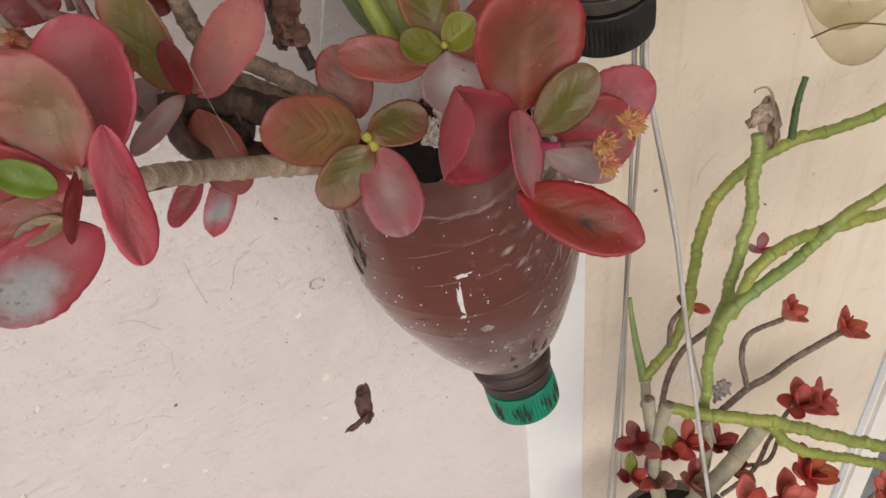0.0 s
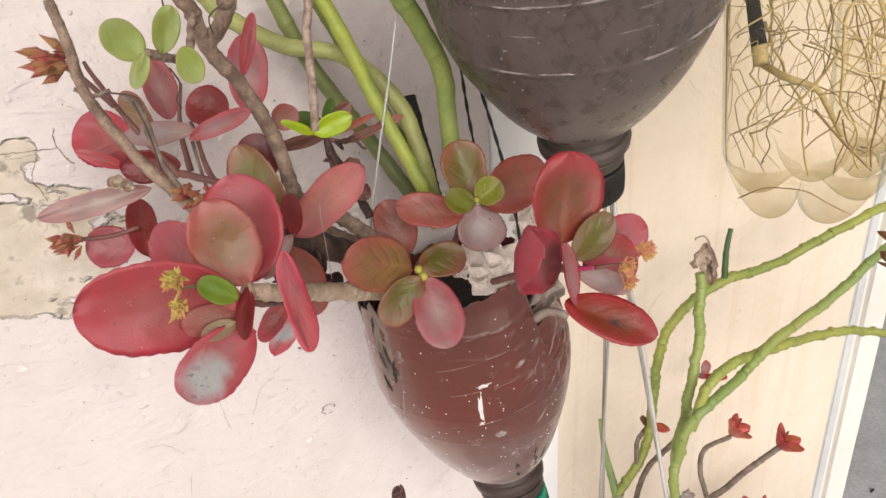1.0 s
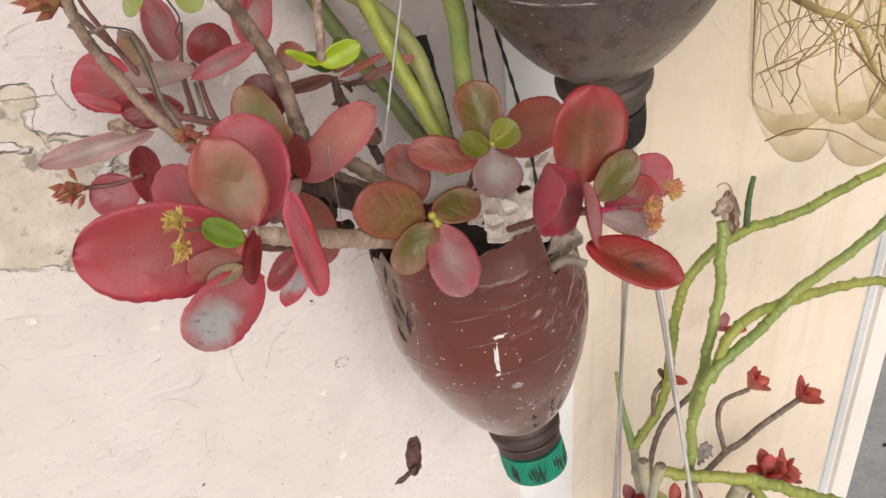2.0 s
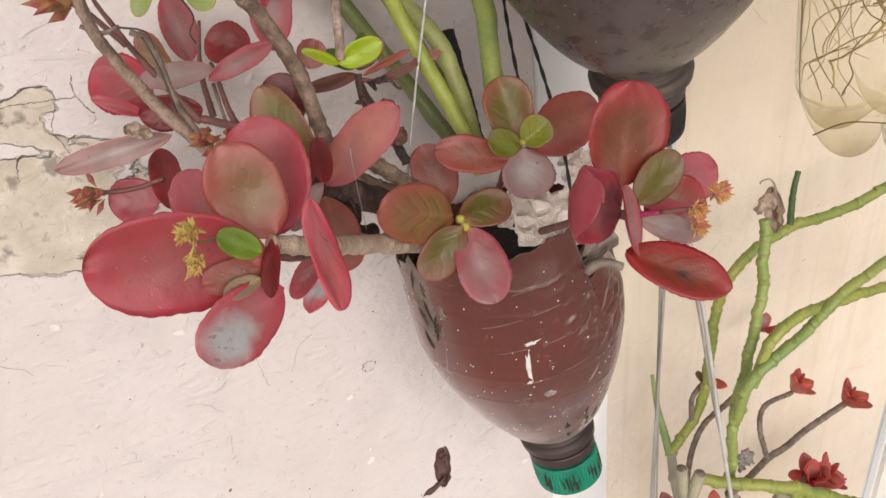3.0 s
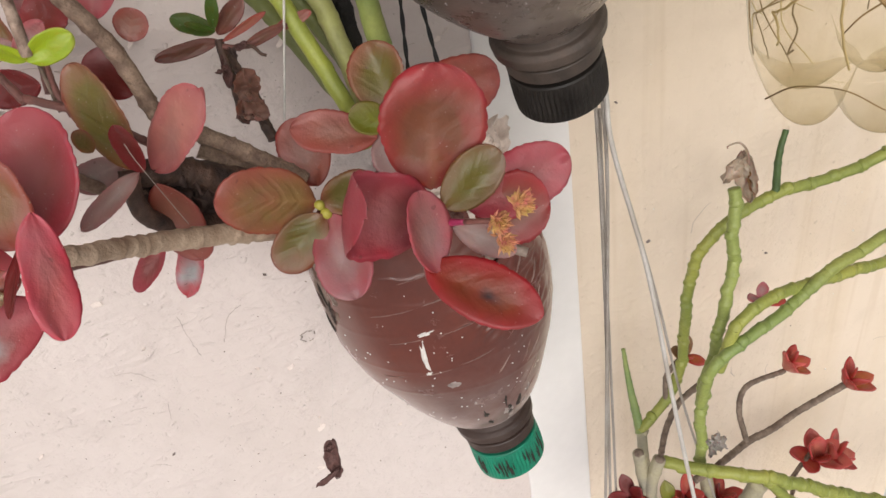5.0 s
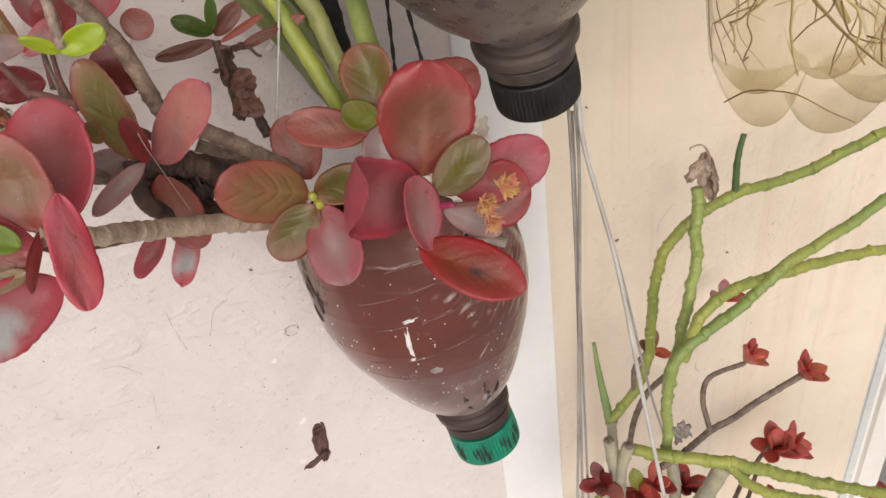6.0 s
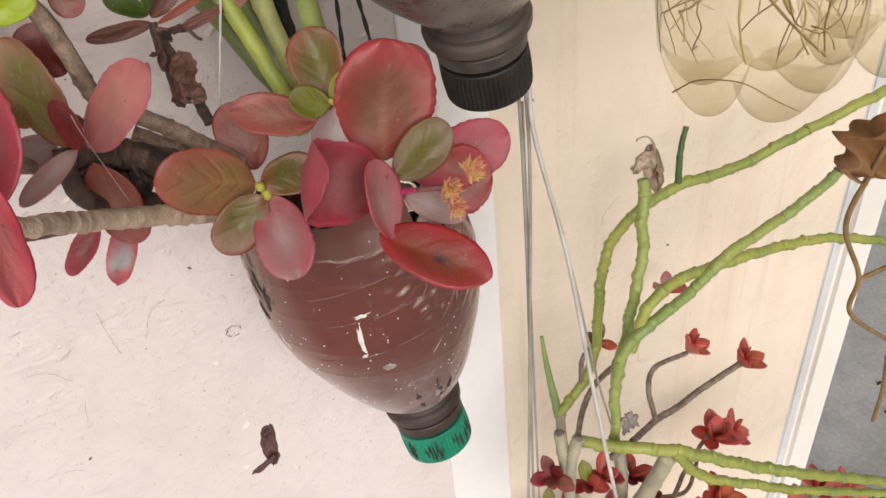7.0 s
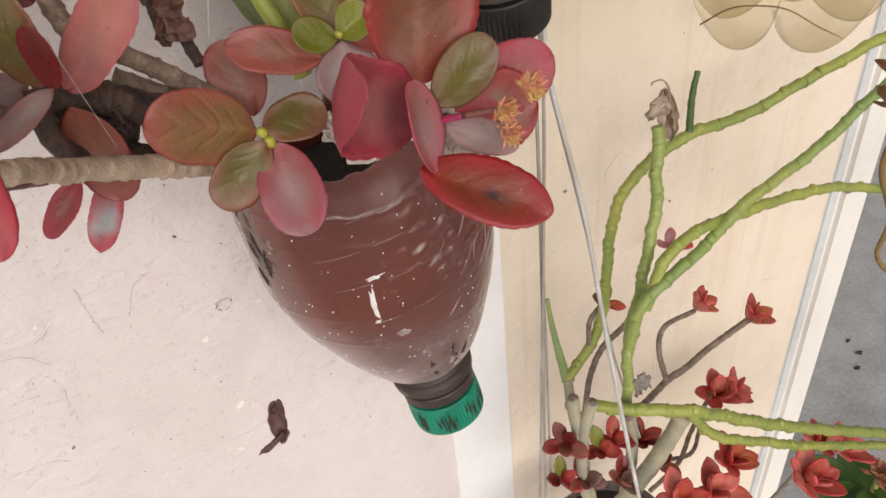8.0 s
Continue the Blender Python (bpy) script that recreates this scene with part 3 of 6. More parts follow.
def leaf(parent, material, base, tip, width, normal, cup=0.16, crumple=0.0, name="leaf", nu=72, nv=14, thick=None, pointed=0.0, roll=0.0, fold=0.0, teeth=1.0):
    """A fleshy obovate leaf from base to tip, with a scalloped margin; its face looks along normal."""
    b, t = Vector(base), Vector(tip)
    y = t - b
    length = y.length
    y.normalize()
    z = Vector(normal)
    z = (z - y * z.dot(y)).normalized()
    x = y.cross(z)
    seed = random.random() * 50
    thick = thick or min(0.0016, width * 0.055)
    verts, faces = [], []
    widest = 0.56
    for side in (1, -1):
        for i in range(nu + 1):
            u = (1 - math.cos(math.pi * i / nu)) / 2
            if u < widest:
                h = max(0.0, 1 - ((widest - u) / widest) ** 2.3) ** 0.62
                h = max(h, 0.10)
            else:
                h = max(0.0, 1 - ((u - widest) / (1 - widest)) ** 2.15) ** (pointed or 0.5)
            h = max(h, 0.004)
            for j in range(nv + 1):
                v = -1 + 2 * j / nv
                rim = abs(v) ** 3
                scallop = 1 + rim * min(1.0, max(0.0, (u - 0.22) * 6)) * teeth * (0.034 * (abs(math.sin(u * 34 + seed + 1.5 * noise.noise(Vector((u * 4, v, seed + 30))))) - 0.62) + 0.03 * noise.noise(Vector((u * 9, v, seed + 21))))
                wave = 1 + 0.09 * noise.noise(Vector((u * 3, v * 0.7, seed)))
                px = v * h * width / 2 * scallop * wave
                py = u * length
                bend = cup * width * ((v * h) ** 2 * 0.55 - 0.25 * (1 - (2 * u - 1) ** 2)) + 0.05 * length * noise.noise(Vector((u * 2, v * 1.2, seed + 7)))
                if roll:
                    # the far end turned up towards the face
                    over = max(0.0, u - 0.62) / 0.38
                    py -= roll * length * 0.30 * over ** 2
                    bend += roll * length * 0.34 * over ** 1.6
                if fold:
                    bend += fold * width * abs(v) * h
                if crumple:
                    bend += crumple * width * noise.noise(Vector((u * 4.5, v * 2.2, seed + 3)))
                    px += crumple * width * 0.5 * noise.noise(Vector((u * 5, v * 2, seed + 13)))
                edge = max(0.0, 1 - v * v) ** 0.5 * min(1.0, (h * 1.5))
                verts.append(Vector((px, py, bend + side * thick / 2 * (0.25 + 0.75 * edge))))
    row = nv + 1
    off = (nu + 1) * row
    for i in range(nu):
        for j in range(nv):
            a = i * row + j
            faces.append((a, a + 1, a + row + 1, a + row))
            faces.append((off + a, off + a + row, off + a + row + 1, off + a + 1))
    for i in range(nu):
        a, c = i * row, i * row + nv
        faces.append((a, a + row, off + a + row, off + a))
        faces.append((c, off + c, off + c + row, c + row))
    for j in range(nv):
        faces.append((j, off + j, off + j + 1, j + 1))
        e = nu * row + j
        faces.append((e, e + 1, off + e + 1, off + e))
    ob = mesh_object(name, verts, faces, material, parent)
    m = Matrix((x, y, z)).transposed().to_4x4()
    m.translation = b
    ob.matrix_local = m
    return ob


def lathe(profile, sides=64, dent=None):
    """Verts and faces turned round z from (radius, height) pairs; dent(angle, height) changes the radius."""
    verts, faces = [], []
    for r, h in profile:
        for k in range(sides):
            a = 2 * math.pi * k / sides
            q = r + (dent(a, h) if dent and r > 0.002 else 0)
            verts.append((q * math.cos(a), q * math.sin(a), h))
    for i in range(len(profile) - 1):
        for k in range(sides):
            j = (k + 1) % sides
            faces.append((i * sides + k, i * sides + j, (i + 1) * sides + j, (i + 1) * sides + k))
    return verts, faces


def smooth_profile(pts, n):
    return [(p.x, p.y) for p in spline([(a, b, 0) for a, b in pts], n)]


def axis_pose(foot, top):
    """The pose that stands an object's z axis from foot towards top."""
    z = (Vector(top) - Vector(foot)).normalized()
    x = Vector((1, 0, 0))
    x = (x - z * x.dot(z)).normalized()
    m = Matrix((x, z.cross(x), z)).transposed().to_4x4()
    m.translation = foot
    return m


# ---------------------------------------------------------------- setting
WALL = 0.264
tagged(part("ground", box(-40, 40, -40, 40, -0.2, 0.0), concrete), "grey concrete ground with scattered leaf litter", "ground", kind="structure")
tagged(part("wall_white", box(-2.5, 0.1115, WALL, 0.46, 0, 2.9), wall_white), "white painted plaster wall with cracks and peeling paint", "wall", kind="structure")
tagged(part("wall_band", box(0.1115, 0.1520, WALL - 0.002, 0.46, 0, 2.9, 0.0005), band_white), "bright white painted plaster band on the wall", "wall", kind="structure")
tagged(part("wall_cream", box(0.152, 0.4225, WALL, 0.46, 0, 2.9), wall_cream), "cream painted plaster wall", "wall", kind="structure")
trim = thing("trim", "white painted moulded trim at the end of the wall", "trim", kind="structure")
# the grey of inner bead and groove is shade put into their colour
part("inner_bead", box(0.4225, 0.4335, WALL - 0.0015, 0.458, 0, 2.9, 0.0012), trim_shade, trim)
part("groove", box(0.4335, 0.4365, WALL + 0.0030, 0.457, 0, 2.9), trim_shade, trim)
part("outer_bead", box(0.4365, 0.4700, WALL - 0.002, 0.456, 0, 2.9, 0.004), trim_white, trim)

# unseen slab, added to cut the sky's light from above
tagged(part("ceiling", box(-3.0, 3.0, -1.5, 0.46, 2.905, 3.05), band_white), "plain white slab overhead, unseen, added to block light from the sky", "ceiling", kind="structure")


def wall_marks(name, label, material, seed, count, area, shape):
    """Small irregular marks on the wall's face, joined in one mesh: shape(q) gives the outline points of one mark."""
    q = random.Random(seed)
    verts, faces = [], []
    for _ in range(count):
        cx, cz = q.uniform(area[0], area[1]), q.uniform(area[2], area[3])
        for ring in shape(q):
            base = len(verts)
            verts += [(cx + x, WALL - lift, cz + z) for x, z, lift in ring]
            faces.append(tuple(range(base, base + len(ring))))
    return tagged(mesh_object(name, verts, faces, material, None, "", False), label, "wall mark", kind="stuff")


def hairline(q):
    x, z, a = 0.0, 0.0, q.uniform(0, 6.28)
    w, quads = q.uniform(0.00008, 0.00022), []
    for _ in range(q.randint(5, 22)):
        a += q.uniform(-0.42, 0.42)
        d = q.uniform(0.0006, 0.0018)
        nx, nz = x + d * math.cos(a), z + d * math.sin(a)
        px, pz = -math.sin(a) * w, math.cos(a) * w
        quads.append([(x - px, z - pz, 0.0002), (nx - px, nz - pz, 0.0002), (nx + px, nz + pz, 0.0002), (x + px, z + pz, 0.0002)])
        x, z = nx, nz
        w *= q.uniform(0.8, 1.15)
    return quads


def speck(q):
    n, r, flat = 9, q.uniform(0.00015, 0.0006), q.uniform(0.3, 1.0)
    turn = q.uniform(0, 3.14)
    ring = []
    for k in range(n):
        a = 2 * math.pi * k / n
        g = r * q.uniform(0.6, 1.2)
        x, z = g * math.cos(a), g * math.sin(a) * flat
        ring.append((x * math.cos(turn) - z * math.sin(turn), x * math.sin(turn) + z * math.cos(turn), 0.0003))
    return [ring]


def chip(q):
    """A lifted flake of paint with a thin dark lower edge."""
    r, turn = q.uniform(0.001, 0.0035), q.uniform(-0.6, 0.9)
    ring = []
    for k in range(11):
        a = 2 * math.pi * k / 11
        g = r * q.uniform(0.55, 1.15)
        x, z = g * math.cos(a), g * math.sin(a) * 0.45
        ring.append((x * math.cos(turn) - z * math.sin(turn), x * math.sin(turn) + z * math.cos(turn), 0.0002 + 0.0009 * (k > 5)))
    return [ring]


def crack(name, label, material, lines, width, seed):
    """Long cracks in the plaster, each a jagged line through a few points (x, z)."""
    q = random.Random(seed)
    verts, faces = [], []
    for line in lines:
        path = spline([(x, z, 0) for x, z in line], 14)
        for i in range(len(path)):
            path[i] = path[i] + Vector((q.uniform(-1, 1), q.uniform(-1, 1), 0)) * 0.00032
        for c, d in zip(path, path[1:]):
            w = width * q.uniform(0.3, 1.0)
            side = Vector((-(d - c).y, (d - c).x, 0)).normalized() * w
            base = len(verts)
            verts += [(p.x, WALL - 0.0002, p.y) for p in (c - side, d - side, d + side, c + side)]
            faces.append((base, base + 1, base + 2, base + 3))
    return tagged(mesh_object(name, verts, faces, material, None, "", False), label, "wall mark", kind="stuff")


def pimples(name, label, material, seed, count, area, sizes, clumps):
    """Raised drops and grains of paint standing on the wall's face, gathered in clumps, joined in one mesh."""
    q = random.Random(seed)
    spots = [(q.uniform(area[0], area[1]), q.uniform(area[2], area[3])) for _ in range(clumps)]
    verts, faces = [], []
    for i in range(count):
        if i % 3:
            hub = q.choice(spots)
            cx, cz = q.gauss(hub[0], 0.014), q.gauss(hub[1], 0.014)
        else:
            cx, cz = q.uniform(area[0], area[1]), q.uniform(area[2], area[3])
        if not (area[0] < cx < area[1] and area[2] < cz < area[3]):
            continue
        r = q.uniform(*sizes) * (2.0 if q.random() < 0.06 else 1.0)
        flat, turn, high = q.uniform(0.55, 1.0), q.uniform(0, 3.14), r * q.uniform(0.55, 0.95)
        base = len(verts)
        for ring, lift in ((1.0, -0.00005), (0.72, high * 0.7)):
            for k in range(7):
                a = 2 * math.pi * k / 7
                g = r * ring * q.uniform(0.85, 1.1)
                x, z = g * math.cos(a), g * math.sin(a) * flat
                verts.append((cx + x * math.cos(turn) - z * math.sin(turn), WALL - lift, cz + x * math.sin(turn) + z * math.cos(turn)))
        verts.append((cx, WALL - high, cz))
        for k in range(7):
            j = (k + 1) % 7
            faces.append((base + k, base + j, base + 7 + j, base + 7 + k))
            faces.append((base + 7 + k, base + 7 + j, base + 14))
    return tagged(mesh_object(name, verts, faces, material, None, "", True), label, "wall mark", kind="stuff")


pimples("paint_grains", "raised grains and drops of white paint on the plaster", wall_grain, 41, 1500, (-0.21, 0.110, 1.10, 1.52), (0.00020, 0.00055), 46)
pimples("paint_grains", "few raised grains of cream paint on the plaster", trim_white, 42, 160, (0.155, 0.415, 1.00, 1.50), (0.0002, 0.0005), 14)
LONG_CRACKS = (((-0.0387, 1.3261), (-0.0384, 1.3160), (-0.0366, 1.3013)), ((-0.0118, 1.3224), (-0.0193, 1.3173), (-0.0247, 1.3047)), ((-0.0756, 1.2836), (-0.0685, 1.2830)),
               ((-0.0591, 1.2809), (-0.0613, 1.2710)), ((-0.0805, 1.2466), (-0.0754, 1.2454), (-0.0718, 1.2424)), ((-0.0739, 1.3057), (-0.0664, 1.3040), (-0.0591, 1.2958)))
PEEL_CRACKS = (((-0.1100, 1.4500), (-0.0908, 1.4504), (-0.0805, 1.4496), (-0.0725, 1.4492)), ((-0.0801, 1.4469), (-0.0838, 1.4396), (-0.0823, 1.4346), (-0.0812, 1.4300)),
               ((-0.0956, 1.4332), (-0.0983, 1.4307), (-0.1001, 1.4237)), ((-0.0716, 1.4569), (-0.0729, 1.4523), (-0.0710, 1.4458), (-0.0685, 1.4421)))
crack("hairline_cracks", "hairline cracks wandering over the white plaster", crack_mid, LONG_CRACKS, 0.00016, 51)
crack("hairline_cracks", "dark cracks round the peeled paint", crack_dark, PEEL_CRACKS, 0.00024, 52)
wall_marks("hairline_cracks", "fine hairline cracks in the white plaster", crack_pale, 21, 14, (-0.19, 0.105, 1.18, 1.50), hairline)
wall_marks("dirt_specks", "small brown dirt specks on the white plaster", crack_dark, 22, 170, (-0.19, 0.105, 1.18, 1.50), speck)
wall_marks("paint_flakes", "small lifted flakes of white paint", flake_white, 23, 40, (-0.19, 0.105, 1.18, 1.50), chip)
wall_marks("dirt_specks", "small brown dirt specks on the cream plaster", crack_dark, 24, 40, (0.155, 0.415, 1.00, 1.50), speck)
wall_marks("hairline_cracks", "fine hairline cracks in the cream plaster", crack_pale, 25, 12, (0.155, 0.415, 1.00, 1.50), hairline)
wall_marks("paint_flakes", "grey chipped spots on the wall", dust_grey, 26, 10, (-0.12, 0.30, 1.24, 1.46), chip)
crater = [((0.0120 + 0.0042 * math.cos(k * 0.9) * (0.7 + 0.3 * math.sin(k * 2.1)), 1.2935 + 0.0030 * math.sin(k * 0.9)), (0.0120 + 0.0042 * math.cos(k * 0.9 + 0.7), 1.2935 + 0.0030 * math.sin(k * 0.9 + 0.7))) for k in range(6)]
crack("chipped_crater", "shallow chipped ring in the white plaster", crack_mid, crater, 0.00042, 53)

# ---------------------------------------------------------------- brown bottle planter
def ribbed_cap(parent, material, r, z0, z1, label, teeth=60):
    prof = [(0.0005, z0), (r * 0.9, z0), (r, z0 + 0.0012), (r, z1 - 0.0005), (r * 0.97, z1), (0.0005, z1)]
    fine = []
    for (ra, za), (rb, zb) in zip(prof, prof[1:]):
        fine += [(ra + (rb - ra) * i / 3, za + (zb - za) * i / 3) for i in range(3)]
    fine.append(prof[-1])
    v, f = lathe(fine, teeth * 2, lambda a, h: (0.00028 if z0 + 0.0015 < h < z1 - 0.0012 else 0) * (1 if int(round(a / (2 * math.pi) * teeth * 2)) % 2 else -1))
    return mesh_object("cap", v, f, material, parent, label, smooth=False)


def crisp(profile, r=0.00025):
    """A profile with each corner doubled, so that its edges stay narrow when shaded smooth."""
    out = [profile[0]]
    for p, c, n in zip(profile, profile[1:], profile[2:]):
        for q in (p, n):
            d = math.hypot(q[0] - c[0], q[1] - c[1])
            k = min(0.4, r / d)
            out.append((c[0] + (q[0] - c[0]) * k, c[1] + (q[1] - c[1]) * k))
    return out + [profile[-1]]


def hanging_bottle(name, label, place, shell, neck_material, cap_material, cap_label, body, dent, rim, flange=0.0166):
    """An upturned bottle, its cap down, from the cap's underside at the pose place; rim(angle) is the height of its cut edge."""
    ob = thing(name, label, "planter", "hanging bottles")
    ob.matrix_world = place
    prof = smooth_profile(body, 30)
    top, fixed = prof[-1][1], 0.095
    v, f = lathe(prof, 200, dent)
    out = []
    for x, y, h in v:
        if h > fixed:
            h = fixed + (h - fixed) * (rim(math.atan2(y, x)) - fixed) / (top - fixed)
        out.append((x, y, h))
    shell_ob = mesh_object("bottle", out, f, shell, ob)
    so = shell_ob.modifiers.new("wall", "SOLIDIFY")
    so.thickness, so.offset = 0.0006, -1
    neck = crisp([(0.0128, 0.0135), (0.0128, 0.0166), (0.0152, 0.0168), (0.0153, 0.0212), (0.0139, 0.0218), (0.0139, 0.0234), (flange, 0.0238), (flange + 0.0004, 0.0272), (flange - 0.0008, 0.0286), (0.0150, 0.0290), (0.0140, 0.0334)])
    v, f = lathe(neck, 144)
    mesh_object("neck", v, f, neck_material, ob, "dark ridged bottle neck", smooth=False)
    ribbed_cap(ob, cap_material, 0.0151, 0.0, 0.0150, cap_label)
    return ob


def brown_dent(a, h):
    if h < 0.045:
        return 0.0
    lean = h + 0.007 * math.sin(a + 2.2)
    ridge = sum(math.exp(-((lean + 0.0015 * noise.noise(Vector((a * 1.5, q * 300, 0))) - q) / 0.0006) ** 2) for q in (0.0735, 0.0865, 0.102, 0.114, 0.124))
    crease = 0.0
    turn = ((a + math.pi) % (2 * math.pi)) - math.pi
    if -1.75 < turn < -0.45:
        near = math.sin((turn + 1.75) / 1.30 * math.pi) * math.exp(-((h - 0.100) / 0.016) ** 2)
        crease = 0.0017 * near * (0.35 - abs(noise.noise(Vector((turn * 4.5 + h * 90, h * 190 - turn * 6, 2.0)))) * 2)
    return 0.0006 * noise.noise(Vector((math.cos(a) * 1.6, math.sin(a) * 1.6, h * 45))) + 0.00017 * ridge + crease


def brown_rim(a):
    """Height of the torn rim round the bottle."""
    a = ((a + math.pi) % (2 * math.pi)) - math.pi
    d = math.degrees(a)
    h = 0.134 if -180 <= d < -70 else (0.112 if -70 <= d < -20 else 0.130)
    return h + 0.0022 * noise.noise(Vector((math.cos(a) * 6, math.sin(a) * 6, 1.0))) + 0.0012 * noise.noise(Vector((math.cos(a) * 19, math.sin(a) * 19, 4.0)))


def bottle_pose(foot, axis, size):
    return axis_pose(foot, Vector(foot) + Vector(axis)) @ Matrix.Diagonal((size, size, size, 1))


BROWN_BODY = [(0.0142, 0.0305), (0.0207, 0.037), (0.0265, 0.046), (0.0328, 0.059), (0.0394, 0.075), (0.0428, 0.093), (0.0422, 0.112), (0.0402, 0.128), (0.0398, 0.134)]
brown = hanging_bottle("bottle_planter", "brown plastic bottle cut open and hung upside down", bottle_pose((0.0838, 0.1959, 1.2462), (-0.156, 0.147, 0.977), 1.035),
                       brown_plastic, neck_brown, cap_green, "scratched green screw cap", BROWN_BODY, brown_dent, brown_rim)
v, f = lathe([(0.0005, 0.122), (0.02, 0.121), (0.0385, 0.118)], 40, lambda a, h: 0.0)
mesh_object("soil", v, f, soil, brown)


def patch(parent, name, body, angle, height, wide, tall, material, seed, label="", lift=0.0003, ragged=0.35, tilt=0.0):
    """An irregular flake lying on a bottle's side; angle in degrees, sizes in metres."""
    prof = smooth_profile(body, 7)
    hs, rs = [p[1] for p in prof], [p[0] for p in prof]
    verts, faces, n = [], [], 18

    def on(du, dv, up):
        h = height + dv
        r = float(np.interp(h, hs, rs)) + up
        a = radians(angle) + du / r
        r += brown_dent(a, h) if body is BROWN_BODY else 0
        return (r * math.cos(a), r * math.sin(a), h)
    verts.append(on(0, 0, lift))
    for ring in (0.55, 1.0):
        for k in range(n):
            q = 2 * math.pi * k / n
            g = ring * (1 + ragged * noise.noise(Vector((math.cos(q) * 1.7, math.sin(q) * 1.7, seed))) * 1.6)
            x, y = math.cos(q) * wide / 2 * g, math.sin(q) * tall / 2 * g
            verts.append(on(x + tilt * y, y, lift if ring < 1 else -0.0001))
    for k in range(n):
        j = (k + 1) % n
        faces.append((0, 1 + k, 1 + j))
        faces.append((1 + k, 1 + n + k, 1 + n + j, 1 + j))
    return mesh_object(name, verts, faces, material, parent, label)


def child(ob, name):
    return next(c for c in ob.children if c.name.split(".")[0] == name)


brown_shell, brown_cap = child(brown, "bottle"), child(brown, "cap")
patch(brown_shell, "paint_fleck", BROWN_BODY, -114, 0.091, 0.0021, 0.0120, scuff, 1.0, "white paint fleck", 0.0004, 0.7, 0.12)
patch(brown_shell, "paint_fleck", BROWN_BODY, -109, 0.1010, 0.0042, 0.0012, scuff, 2.4, "", 0.0003, 0.9)
patch(brown_shell, "paint_fleck", BROWN_BODY, -116, 0.0842, 0.0030, 0.0016, scuff, 3.3, "", 0.0003, 0.9)
patch(brown_shell, "dust_mark", BROWN_BODY, -108, 0.0755, 0.0052, 0.0040, dust_grey, 4.1, "pale round dust mark")
for k in range(60):
    q = random.Random(100 + k)
    patch(brown_shell, "dust_fleck", BROWN_BODY, q.uniform(-155, -65), q.uniform(0.045, 0.125), q.uniform(0.0004, 0.0008), q.uniform(0.0004, 0.0008), scuff, k, "", 0.0002, 0.4)
for k in range(12):
    q = random.Random(300 + k)
    patch(brown_shell, "bark_scab", BROWN_BODY, q.uniform(-168, -150), q.uniform(0.102, 0.130), q.uniform(0.0014, 0.0034), q.uniform(0.004, 0.010), (grime, bark_dark, earth_pale)[k % 3], 40 + k, "", 0.0006, 0.9, q.uniform(-0.5, 0.5))
patch(brown_shell, "clear_side", BROWN_BODY, -163, 0.1175, 0.0150, 0.0330, earth_pale, 8.2, "paler side where dry earth shows through", 0.0002, 0.5)
# pale streaks painted as the glints on the film's creases
for k in range(12):
    q = random.Random(900 + k)
    low_end = k >= 6
    patch(brown_shell, "film_crease", BROWN_BODY, q.uniform(-80, -50), q.uniform(0.050, 0.075) if low_end else q.uniform(0.082, 0.108), q.uniform(0.0005, 0.0010), q.uniform(0.005, 0.014), (glint_pale, scuff_glint)[k % 2], 11 + k, "", 0.0003, 0.8, q.uniform(0.5, 1.3))
for k, (ang, high) in enumerate(((-100, 0.111), (-122, 0.1105), (-96, 0.0985), (-118, 0.0990), (-112, 0.0835), (-90, 0.0840), (-135, 0.0840), (-104, 0.1205))):
    patch(brown_shell, "ring_scuff", BROWN_BODY, ang, high, 0.013 + 0.002 * (k % 3), 0.0005, scuff_glint, 31 + k, "", 0.0002, 0.9, 0.0)
patch(brown_shell, "dark_crack", BROWN_BODY, -84, 0.0535, 0.0009, 0.0075, grime, 6.6, "dark wavy crack near the neck", 0.0003, 0.9)
for k in range(8):
    q = random.Random(500 + k)
    patch(brown_shell, "mud_stain", BROWN_BODY, q.uniform(-110, -50), q.uniform(0.036, 0.052), q.uniform(0.0015, 0.004), q.uniform(0.003, 0.009), grime if k % 2 else dust_grey, 70 + k, "", 0.0002, 0.9)

CAP_BODY = [(0.0151, 0.0), (0.0151, 0.004), (0.0151, 0.008), (0.0151, 0.0125), (0.0151, 0.015)]
for k in range(46):
    q = random.Random(1200 + k)
    ang = q.gauss(q.choice((-112, -112, -70, -150, -40)), 7)
    patch(brown_cap, "grime_streak", CAP_BODY, ang, q.uniform(0.0045, 0.0095), q.uniform(0.0004, 0.0011), q.uniform(0.004, 0.0085), grime, 90 + k, "", 0.0004, 0.6)
film = thing("torn_film", "torn pale plastic film crumpled over the bottle's rim", "plastic film")


